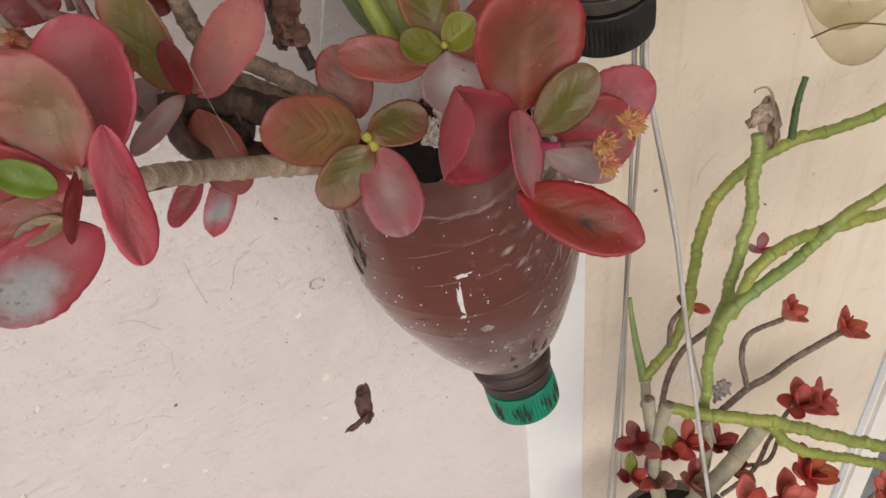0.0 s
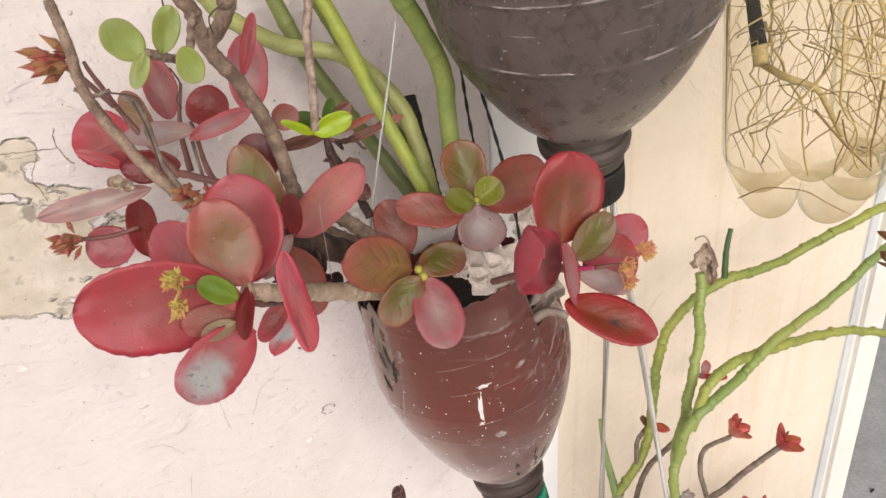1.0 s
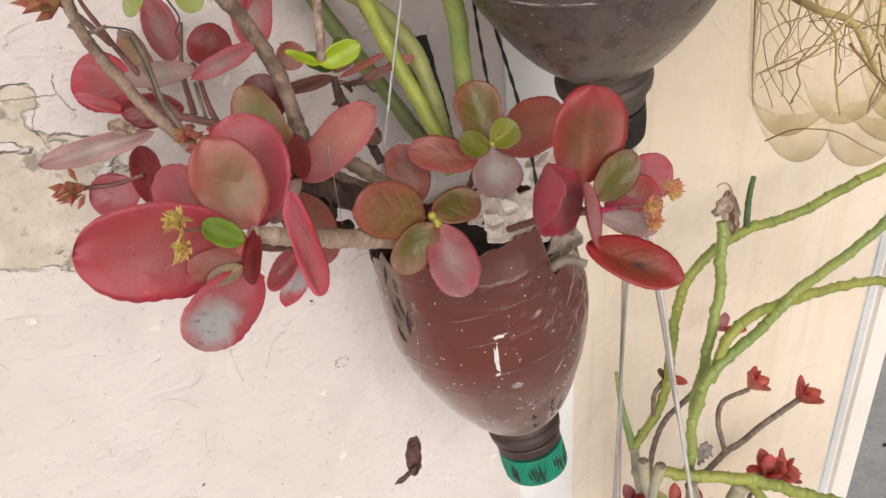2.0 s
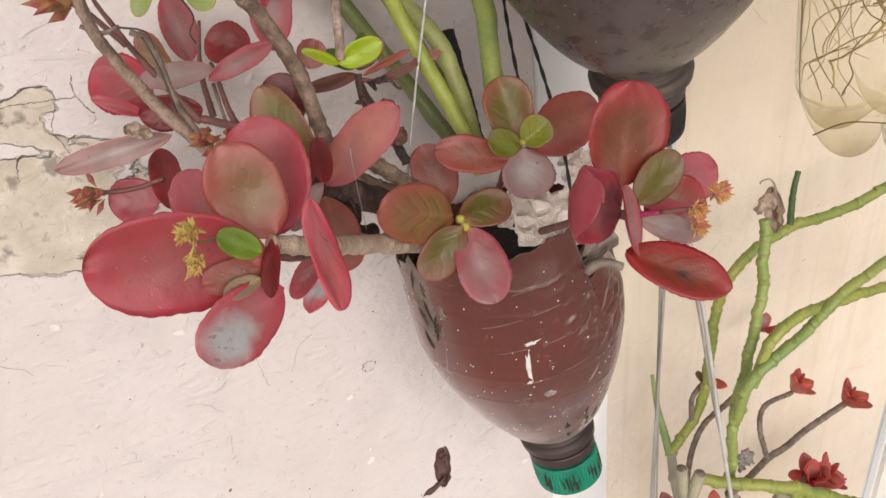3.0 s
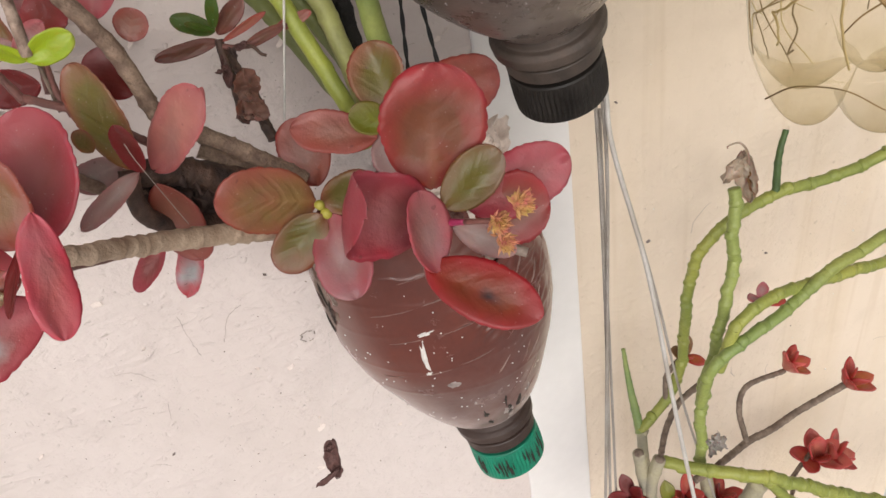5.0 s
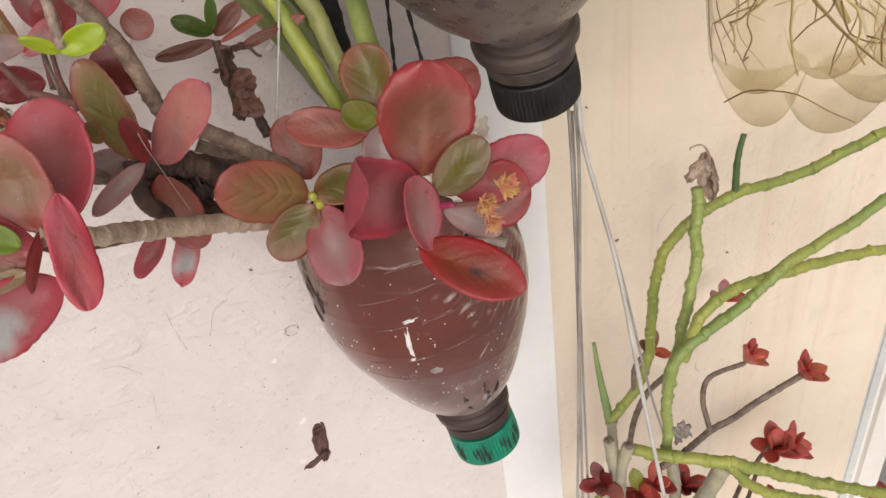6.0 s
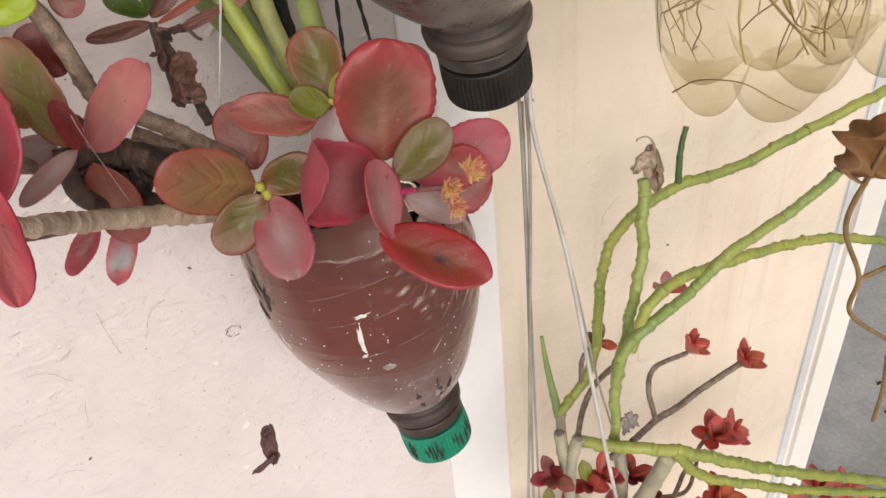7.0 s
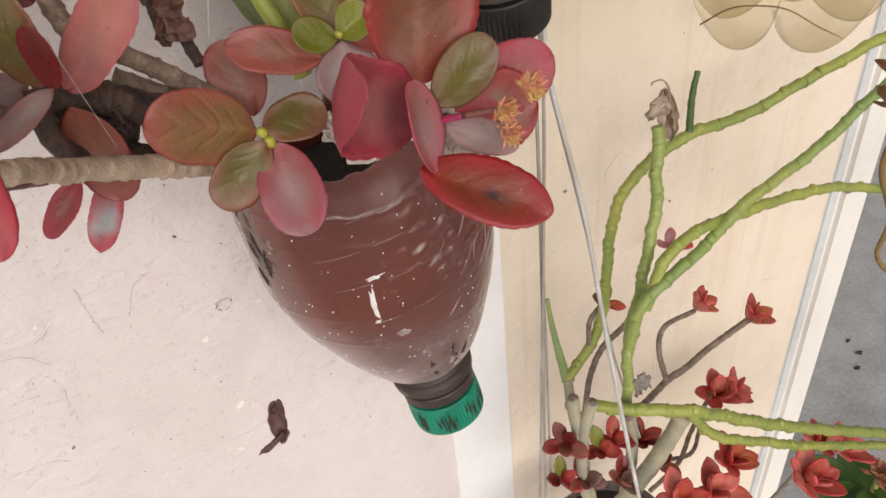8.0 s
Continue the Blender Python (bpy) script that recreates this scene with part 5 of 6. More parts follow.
leaf(red_plant, grey_leaf, (0.0560, 0.1152, 1.4254), (0.0651, 0.1017, 1.4235), 0.0067, (-0.6428, -0.5109, 0.5708))
leaf(red_plant, red_olive, (0.0631, 0.1215, 1.4224), (0.0797, 0.1170, 1.4225), 0.0168, (-0.2460, -0.9008, 0.3578))
leaf(red_plant, rose_deep, (-0.0478, 0.2295, 1.4516), (-0.0636, 0.2412, 1.4609), 0.0197, (-0.3949, -0.8344, 0.3845))
leaf(red_plant, crimson, (-0.0342, 0.2160, 1.4485), (-0.0531, 0.2250, 1.4479), 0.0114, (-0.4297, -0.8897, 0.1542))
leaf(red_plant, rose, (-0.0509, 0.2250, 1.4480), (-0.0649, 0.2250, 1.4566), 0.0043, (-0.0000, -1.0000, -0.0000))
leaf(red_plant, grey_leaf, (-0.0295, 0.1935, 1.4646), (-0.0499, 0.2151, 1.4611), 0.0076, (-0.7111, -0.6189, 0.3337))
leaf(red_plant, lilac, (-0.0317, 0.1935, 1.4622), (-0.0160, 0.1710, 1.4730), 0.0057, (-0.8051, -0.5902, -0.0597))
leaf(red_plant, crimson, (-0.0173, 0.2025, 1.4659), (-0.0285, 0.2097, 1.4704), 0.0134, (-0.2978, -0.7969, 0.5256))
leaf(red_plant, lilac, (-0.0333, 0.2340, 1.4597), (-0.0336, 0.2475, 1.4794), 0.0112, (0.0059, -0.8261, 0.5636))
leaf(red_plant, lilac, (-0.0111, 0.2025, 1.4648), (-0.0047, 0.2160, 1.4871), 0.0137, (0.1375, -0.8647, 0.4831))
leaf(red_plant, rose_deep, (-0.0115, 0.1980, 1.4775), (-0.0053, 0.1980, 1.4959), 0.0045, (-0.3812, -0.9156, 0.1278))
leaf(red_plant, brown_olive, (-0.0406, 0.2295, 1.4555), (-0.0462, 0.2340, 1.4717), 0.0088, (-0.3184, -0.9359, 0.1504))
leaf(red_plant, grey_leaf, (-0.0455, 0.2025, 1.4464), (-0.0805, 0.2178, 1.4390), 0.0079, (-0.4316, -0.8671, 0.2487))
leaf(red_plant, crimson, (-0.0513, 0.2160, 1.4178), (-0.0509, 0.2358, 1.4328), 0.0106, (-0.1298, -0.5971, 0.7916))
leaf(red_plant, rose, (-0.0546, 0.2250, 1.4206), (-0.0709, 0.2295, 1.4205), 0.0149, (-0.2545, -0.9113, 0.3236))
leaf(red_plant, olive, (-0.0121, 0.1755, 1.4324), (-0.0190, 0.1890, 1.4587), 0.0147, (-0.4608, -0.8323, 0.3082))
leaf(red_plant, crimson, (-0.0082, 0.1935, 1.4454), (-0.0147, 0.1980, 1.4584), 0.0125, (-0.1707, -0.9544, 0.2451))
leaf(red_plant, salmon, (-0.0080, 0.1800, 1.4288), (0.0121, 0.1620, 1.4529), 0.0140, (-0.7318, -0.6731, 0.1071))
leaf(red_plant, brown_red, (-0.0032, 0.1935, 1.4595), (0.0006, 0.1944, 1.4673), 0.0088, (-0.0715, -0.9862, 0.1495))
leaf(red_plant, dead_dark, (-0.0075, 0.1854, 1.4230), (0.0014, 0.1908, 1.4070), 0.0122, (0.2965, -0.9428, -0.1523), cup=0.6, crumple=0.6)
leaf(red_plant, dead_dark, (-0.0142, 0.1836, 1.4257), (-0.0111, 0.1836, 1.4087), 0.0096, (0.1838, -0.9824, 0.0336), cup=0.6, crumple=0.5)
leaf(red_plant, dead_dark, (-0.0080, 0.1872, 1.4173), (-0.0012, 0.1908, 1.4022), 0.0083, (0.3126, -0.9461, -0.0844), cup=0.6, crumple=0.6)
leaf(red_plant, dry_pale, (-0.0501, 0.1998, 1.4479), (-0.0572, 0.2016, 1.4521), 0.0045, (-0.0150, -0.9279, 0.3725), cup=0.8, crumple=0.6)
leaf(red_plant, olive, (-0.0181, 0.1710, 1.4410), (-0.0196, 0.1692, 1.4480), 0.0046, (0.4136, -0.8998, -0.1393))
sprig = thing("succulent_sprig", "thin woody sprig with small lime-green round leaves", "plant")
stem(sprig, "stem", bark_thin, 0.0010, [(-0.0066, 0.1290, 1.5114), (-0.0069, 0.1278, 1.5046), (-0.0084, 0.1269, 1.4978), (-0.0090, 0.1260, 1.4869), (-0.0099, 0.1260, 1.4766)])
stem(sprig, "stem", bark_thin, 0.0011, [(-0.0248, 0.1800, 1.5000), (-0.0307, 0.1620, 1.4912), (-0.0413, 0.1440, 1.4958)])
leaf(sprig, lime, (-0.0104, 0.1260, 1.4757), (-0.0014, 0.1242, 1.4788), 0.0053, (-0.2018, -0.9793, 0.0181), teeth=0.2)
leaf(sprig, lime, (-0.0104, 0.1260, 1.4757), (-0.0169, 0.1287, 1.4792), 0.0034, (0.2301, -0.5184, 0.8236), teeth=0.2)
leaf(sprig, lime_dull, (-0.0415, 0.1440, 1.4950), (-0.0484, 0.1440, 1.5030), 0.0080, (0.1438, -0.9788, 0.1458), teeth=0.2)
leaf(sprig, lime_dull, (-0.0375, 0.1485, 1.4946), (-0.0331, 0.1485, 1.5048), 0.0060, (0.0000, -1.0000, 0.0000), teeth=0.2)
leaf(sprig, lime_dull, (-0.0322, 0.1485, 1.4956), (-0.0312, 0.1485, 1.4867), 0.0063, (0.0000, -1.0000, -0.0000), teeth=0.2)
leaf(sprig, lime_dull, (-0.0409, 0.1440, 1.4961), (-0.0452, 0.1422, 1.4888), 0.0039, (0.0076, -0.9714, 0.2373), teeth=0.2)
dark_rosette = thing("succulent_shoot", "dark shoot with green and brown-red narrow leaves", "plant")
stem(dark_rosette, "stem", bark_dark, 0.0013, [(0.0180, 0.2180, 1.4485), (0.0177, 0.2170, 1.4433), (0.0182, 0.2140, 1.4374), (0.0183, 0.2090, 1.4313), (0.0184, 0.2040, 1.4263)], r1=0.0016)
stem(dark_rosette, "stem", bark_dark, 0.0012, [(0.0196, 0.2230, 1.4437), (0.0203, 0.2190, 1.4390), (0.0231, 0.2110, 1.4323), (0.0236, 0.2030, 1.4255), (0.0249, 0.1990, 1.4205)], r1=0.0018)
stem(dark_rosette, "stem", stem_red, 0.0008, [(0.0184, 0.2160, 1.4467), (0.0249, 0.2150, 1.4454), (0.0326, 0.2140, 1.4476), (0.0444, 0.2140, 1.4503)])
stem(dark_rosette, "stem", bark_dark, 0.0005, [(0.0213, 0.2150, 1.4457), (0.0266, 0.2120, 1.4458), (0.0288, 0.2110, 1.4432), (0.0302, 0.2110, 1.4423)])
leaf(dark_rosette, dark_brown, (0.0180, 0.2180, 1.4481), (-0.0016, 0.2140, 1.4480), 0.0050, (0.25, -0.95, 0.25), cup=0.2)
leaf(dark_rosette, shoot_green, (0.0178, 0.2170, 1.4513), (0.0066, 0.2140, 1.4584), 0.0061, (0.33, -0.9, 0.3))
leaf(dark_rosette, shoot_green, (0.0178, 0.2160, 1.4519), (0.0103, 0.2090, 1.4571), 0.0025, (0.2, -0.8, 0.5))
leaf(dark_rosette, shoot_green, (0.0175, 0.2170, 1.4521), (0.0200, 0.2120, 1.4630), 0.0039, (-0.2, -0.92, -0.2))
leaf(dark_rosette, dark_brown, (0.0180, 0.2190, 1.4497), (0.0282, 0.2170, 1.4586), 0.0061, (-0.3, -0.93, 0.1))
leaf(dark_rosette, brown_red, (0.0189, 0.2160, 1.4481), (0.0334, 0.2060, 1.4560), 0.0025, (-0.4, -0.9, 0.1), cup=0.3)
leaf(dark_rosette, dark_brown, (0.0240, 0.2160, 1.4448), (0.0375, 0.2110, 1.4497), 0.0036, (-0.2, -0.9, 0.3))
leaf(dark_rosette, brown_red, (0.0346, 0.2140, 1.4484), (0.0470, 0.2130, 1.4514), 0.0036, (-0.1, -0.9, 0.35))
withered = thing("withered_leaves", "crumpled withered brown leaves on a dry stem", "leaf")
leaf(withered, dry, (0.0224, 0.2070, 1.4416), (0.0218, 0.2030, 1.4325), 0.0072, (0.05, -0.93, 0.35), cup=0.7, crumple=0.4, pointed=0.2)
leaf(withered, dry, (0.0202, 0.2050, 1.4350), (0.0249, 0.1980, 1.4283), 0.0061, (-0.2, -0.9, 0.35), cup=0.6, crumple=0.45, pointed=0.3)
leaf(withered, dry, (0.0183, 0.2060, 1.4324), (0.0217, 0.2010, 1.4275), 0.0054, (0.2, -0.95, 0.1), cup=0.8, crumple=0.45, pointed=0.4)
leaf(withered, dead_curl, (0.0168, 0.2060, 1.4289), (0.0192, 0.2020, 1.4268), 0.0036, (0.3, -0.9, 0.3), cup=0.9, crumple=0.5, pointed=0.7)
leaf(withered, dead_curl, (0.0174, 0.2160, 1.4440), (0.0169, 0.2100, 1.4358), 0.0029, (0.1, -0.95, 0.2), cup=0.9, crumple=0.45, pointed=0.8)
leaf(withered, dead_curl, (0.0179, 0.2130, 1.4406), (0.0139, 0.2130, 1.4403), 0.0016, (0.1, -0.9, 0.4), cup=0.9, crumple=0.5, pointed=0.9)
leaf(withered, dead_curl, (0.0219, 0.2140, 1.4453), (0.0255, 0.2100, 1.4477), 0.0025, (-0.2, -0.9, 0.3), cup=1.0, crumple=0.5, pointed=0.8)
leaf(withered, dead_dark, (0.0199, 0.2150, 1.4461), (0.0216, 0.2110, 1.4440), 0.0021, (0.2, -0.9, 0.2), cup=1.0, crumple=0.5, pointed=0.8)
green_plant = thing("green_cuttings", "thick yellow-green jointed stems standing in the brown bottle", "plant")
stem(green_plant, "stem", green_bright, 0.0028, [(0.0216, 0.2268, 1.5021), (0.0251, 0.2250, 1.4944), (0.0321, 0.2214, 1.4763), (0.0384, 0.2178, 1.4573), (0.0496, 0.2052, 1.4237), (0.0532, 0.2025, 1.4083)], nodes=2)
stem(green_plant, "stem", green_deep, 0.0036, [(0.0395, 0.1998, 1.5016), (0.0459, 0.2016, 1.4938), (0.0615, 0.2079, 1.4680), (0.0646, 0.2106, 1.4432), (0.0681, 0.2115, 1.4114)], nodes=2)
stem(green_plant, "stem", green_mid, 0.0032, [(-0.0178, 0.2360, 1.5036), (-0.0131, 0.2358, 1.4995), (-0.0070, 0.2358, 1.4914), (0.0112, 0.2358, 1.4793), (0.0328, 0.2313, 1.4728), (0.0493, 0.2250, 1.4552), (0.0541, 0.2178, 1.4366), (0.0571, 0.2124, 1.4137)], nodes=2)
stem(green_plant, "stem", green_dark, 0.0030, [(0.0107, 0.2448, 1.5004), (0.0149, 0.2448, 1.4880), (0.0246, 0.2439, 1.4657), (0.0388, 0.2394, 1.4414), (0.0550, 0.2250, 1.4100)], nodes=2)
stem(green_plant, "stem", green_dark, 0.0026, [(0.0251, 0.2412, 1.4972), (0.0323, 0.2394, 1.4824), (0.0463, 0.2313, 1.4488), (0.0564, 0.2223, 1.4255), (0.0586, 0.2160, 1.4097)], nodes=2)
stem(green_plant, "stem", char, 0.0030, [(0.0590, 0.2358, 1.4522), (0.0591, 0.2268, 1.4334), (0.0577, 0.2160, 1.4149)], r1=0.004)

# ---------------------------------------------------------------- cords and strings
cord = thing("bottle_hanger", "pair of black twisted cords holding the brown bottle", "hanger")
stem(cord, "cord", cord_black, 0.0007, [(0.0905, 0.2500, 1.4880), (0.0850, 0.2400, 1.4740), (0.0772, 0.2205, 1.4534), (0.0705, 0.1998, 1.4313), (0.0680, 0.1926, 1.4157), (0.0658, 0.1890, 1.4019)])
stem(cord, "cord", cord_black, 0.0007, [(0.0830, 0.2480, 1.4960), (0.0815, 0.2300, 1.4760), (0.0798, 0.2088, 1.4516), (0.0788, 0.1935, 1.4302), (0.0785, 0.1854, 1.4135), (0.0775, 0.1800, 1.4004)])
thread = thing("thread", "fine white thread hanging beside the green stems", "thread")
stem(thread, "thread", thread_white, 0.0004, [(0.0520, 0.2115, 1.5100), (0.0462, 0.2115, 1.4830), (0.0411, 0.2115, 1.4619), (0.0373, 0.2115, 1.4477), (0.0303, 0.2088, 1.4238), (0.0236, 0.2025, 1.4053)])
web = thing("thread", "fine dusty thread caught between leaves", "thread")
stem(web, "thread", string_grey, 0.00010, [(-0.0059, 0.1485, 1.4491), (-0.0053, 0.1512, 1.4424), (-0.0021, 0.1620, 1.4193)])
string = thing("hanging_string", "bundle of grey hanging strings knotted below the black cap", "string")
stem(string, "strand", string_grey, 0.0007, [(0.1366, 0.2052, 1.3993), (0.1356, 0.2016, 1.3698), (0.1332, 0.1962, 1.2990), (0.1278, 0.1872, 1.1754), (0.1271, 0.1845, 1.1278)])
stem(string, "strand", string_grey, 0.0007, [(0.1380, 0.2025, 1.4009), (0.1376, 0.1998, 1.3700), (0.1327, 0.1944, 1.3004), (0.1230, 0.1845, 1.1819), (0.1175, 0.1800, 1.1414)])
stem(string, "strand", string_grey, 0.0006, [(0.1400, 0.2088, 1.3949), (0.1378, 0.2034, 1.3357), (0.1356, 0.1980, 1.2831), (0.1323, 0.1890, 1.1702)])
string2 = thing("hanging_string", "pale slanting string holding the lower pot", "string")
stem(string2, "strand", string_pale, 0.0010, [(0.1393, 0.2025, 1.4039), (0.1394, 0.1980, 1.3825), (0.1487, 0.1890, 1.3284), (0.1544, 0.1755, 1.2606), (0.1632, 0.1620, 1.1828), (0.1723, 0.1575, 1.1321)])
stem(string2, "strand", string_grey, 0.0006, [(0.1418, 0.2034, 1.3821), (0.1579, 0.1998, 1.3122), (0.1702, 0.1926, 1.2415), (0.1830, 0.1800, 1.1775)])

# ---------------------------------------------------------------- plants of the lower pot
pencil = thing("pencil_plant", "yellow-green pencil-stemmed plant with jointed branches", "plant")
stem(pencil, "stem", pencil_green, 0.0027, [(0.1603, 0.2142, 1.2043), (0.1790, 0.2180, 1.2180), (0.1865, 0.2190, 1.2380), (0.1885, 0.2200, 1.2720), (0.1905, 0.2195, 1.2945), (0.1952, 0.2180, 1.3078), (0.2066, 0.2165, 1.3190), (0.2293, 0.2160, 1.3260), (0.2625, 0.2140, 1.3270), (0.2950, 0.2110, 1.3352), (0.3320, 0.2080, 1.3440), (0.3790, 0.2060, 1.3530)], nodes=1)
stem(pencil, "stem", pencil_fresh, 0.0027, [(0.1795, 0.1870, 1.1900), (0.1775, 0.1865, 1.2060), (0.1770, 0.1860, 1.2174), (0.1767, 0.1879, 1.2344), (0.1788, 0.1898, 1.2514), (0.1844, 0.1917, 1.2660), (0.1878, 0.1936, 1.2811), (0.1917, 0.1954, 1.2953), (0.1953, 0.1973, 1.3091), (0.1950, 0.1992, 1.3239), (0.1966, 0.2011, 1.3373), (0.1967, 0.2030, 1.3456)], nodes=1)
stem(pencil, "stem", pencil_dark, 0.0019, [(0.2293, 0.2160, 1.3258), (0.2301, 0.2178, 1.3402), (0.2318, 0.2190, 1.3480), (0.2345, 0.2205, 1.3545)], r1=0.0013)
stem(pencil, "stem", pencil_lush, 0.0027, [(0.1715, 0.1818, 1.2502), (0.1759, 0.1800, 1.2735), (0.1943, 0.1800, 1.2844), (0.2165, 0.1836, 1.2897), (0.2368, 0.1854, 1.3008), (0.2845, 0.1890, 1.3116), (0.3105, 0.1890, 1.3257), (0.3371, 0.1890, 1.3381)], nodes=1)
stem(pencil, "stem", pencil_green, 0.0027, [(0.1809, 0.1827, 1.2672), (0.1879, 0.1827, 1.2893), (0.2072, 0.1854, 1.2966), (0.2472, 0.1908, 1.2904), (0.2946, 0.1980, 1.2786), (0.3364, 0.2025, 1.2648), (0.4202, 0.2070, 1.2290)], nodes=1)
stem(pencil, "stem", pencil_deep, 0.0010, [(0.1629, 0.2358, 1.2437), (0.1627, 0.2295, 1.2246), (0.1603, 0.2142, 1.2030)], r1=0.0026)
stem(pencil, "stem", pencil_green, 0.0032, [(0.1585, 0.1890, 1.2088), (0.1740, 0.1764, 1.2085), (0.2001, 0.1638, 1.2035), (0.2535, 0.1566, 1.1668), (0.3096, 0.1548, 1.1272), (0.4073, 0.1530, 1.0605)], nodes=1)
stem(pencil, "stem", pencil_green, 0.0027, [(0.1985, 0.1638, 1.2018), (0.2215, 0.1620, 1.1716), (0.2549, 0.1584, 1.1490), (0.2981, 0.1548, 1.1200), (0.4067, 0.1494, 1.0540)], nodes=1)
stem(pencil, "stem", pencil_grey, 0.0027, [(0.1603, 0.2142, 1.2043), (0.1572, 0.1998, 1.1761), (0.1570, 0.1845, 1.1288)], nodes=1, r1=0.0034)
stem(pencil, "stem", pencil_grey, 0.0030, [(0.1499, 0.1800, 1.2255), (0.1467, 0.1815, 1.2040), (0.1480, 0.1830, 1.1700), (0.1539, 0.1850, 1.1401)], nodes=2)
stem(pencil, "stem", pencil_grey, 0.0030, [(0.1421, 0.1850, 1.2283), (0.1440, 0.1845, 1.2120), (0.1467, 0.1830, 1.1930)], nodes=2)
stem(pencil, "stem", pencil_grey, 0.0034, [(0.1840, 0.1900, 1.1849), (0.1879, 0.1900, 1.1514), (0.1857, 0.1900, 1.1094)], nodes=2)
for end in ((0.1499, 0.1795, 1.2262), (0.1421, 0.1845, 1.2290)):
    stem(pencil, "cut_end", twig, 0.0022, [end, (end[0], end[1] + 0.0006, end[2] - 0.0016)])
stem(pencil, "stem", pencil_grey, 0.0042, [(0.1985, 0.1680, 1.1960), (0.1918, 0.1760, 1.1570), (0.1740, 0.1800, 1.1260)], nodes=2, r1=0.0050)
small_red = thing("succulent_plant", "small red rosette succulent on thin grey twigs", "plant")
stem(small_red, "stem", twig, 0.0018, [(0.1701, 0.1800, 1.1990), (0.1822, 0.1818, 1.1991), (0.2063, 0.1890, 1.1986), (0.2250, 0.1926, 1.1965), (0.2459, 0.1980, 1.1945), (0.2704, 0.1944, 1.2071)])
stem(small_red, "stem", twig, 0.0014, [(0.2062, 0.1890, 1.2000), (0.2058, 0.1962, 1.2163), (0.2139, 0.2016, 1.2247), (0.2440, 0.2106, 1.2139)])
stem(small_red, "stem", twig, 0.0016, [(0.1895, 0.2025, 1.2397), (0.1826, 0.2142, 1.2143), (0.1737, 0.2124, 1.1960), (0.1675, 0.2070, 1.1767)])
stem(small_red, "stem", twig, 0.0014, [(0.1765, 0.2160, 1.2137), (0.1797, 0.2214, 1.2290), (0.1912, 0.2250, 1.2354)])
stem(small_red, "stem", twig, 0.0014, [(0.2929, 0.2250, 1.1132), (0.2492, 0.2025, 1.1180), (0.2255, 0.1890, 1.1159), (0.2000, 0.1845, 1.1121)])
stem(small_red, "stem", twig, 0.0013, [(0.2726, 0.2160, 1.0976), (0.2474, 0.1980, 1.1017), (0.2175, 0.1908, 1.1222)])
stem(small_red, "stem", twig, 0.0013, [(0.3509, 0.1780, 1.0620), (0.3300, 0.1800, 1.0300), (0.3000, 0.1850, 0.9900)])
right_dry = thing("dry_vine", "dry brown leaf with a curling tendril", "plant")
stem(right_dry, "tendril", tendril, 0.0010, [(0.2319, 0.1188, 1.3960), (0.2234, 0.1188, 1.3798), (0.2239, 0.1233, 1.3546), (0.2413, 0.1242, 1.3243), (0.2457, 0.1260, 1.3025), (0.2833, 0.1278, 1.2685)])
stem(right_dry, "tendril", tendril, 0.0010, [(0.2418, 0.1242, 1.3227), (0.2557, 0.1224, 1.3254)])
stem(right_dry, "tendril", tendril, 0.0010, [(0.2816, 0.1260, 1.2619), (0.2876, 0.1260, 1.2370), (0.2888, 0.1260, 1.2145)])
leaf(right_dry, dry2, (0.2282, 0.1170, 1.3996), (0.2217, 0.1215, 1.3747), 0.0358, (-0.1234, -0.9816, -0.1454), cup=0.5, crumple=0.4)


# ---------------------------------------------------------------- flowers, buds and small rosettes
def flower_cluster(parent, centre, axis, material, n=22, size=0.0055, spread=0.9, seed=1):
    """A head of small pointed petals round a stub."""
    q = random.Random(seed)
    axis = Vector(axis).normalized()
    verts, faces = [], []
    for _ in range(n):
        d = (axis + Vector((q.uniform(-1, 1), q.uniform(-1, 1), q.uniform(-1, 1))) * spread).normalized()
        side = d.cross(Vector((0.3, 0.5, 0.8))).normalized()
        other = side.cross(d)
        a = Vector(centre) + Vector((q.uniform(-1, 1), q.uniform(-1, 1), q.uniform(-1, 1))) * size * 0.35
        length, w = size * q.uniform(0.7, 1.15), size * 0.16
        base = len(verts)
        verts += [a, a + d * length * 0.5 + side * w, a + d * length * 0.5 + other * w, a + d * length * 0.5 - side * w, a + d * length * 0.5 - other * w, a + d * length]
        for k in range(4):
            faces.append((base, base + 1 + (k + 1) % 4, base + 1 + k))
            faces.append((base + 5, base + 1 + k, base + 1 + (k + 1) % 4))
    return mesh_object("flower_head", verts, faces, material, parent, smooth=False)


def bud(parent, centre, r, material):
    bm = bmesh.new()
    bmesh.ops.create_icosphere(bm, subdivisions=2, radius=r)
    for p in bm.verts:
        p.co = Vector(centre) + p.co * (1 + 0.12 * noise.noise(p.co / r))
    return part("bud", bm, material, parent, smooth=True)


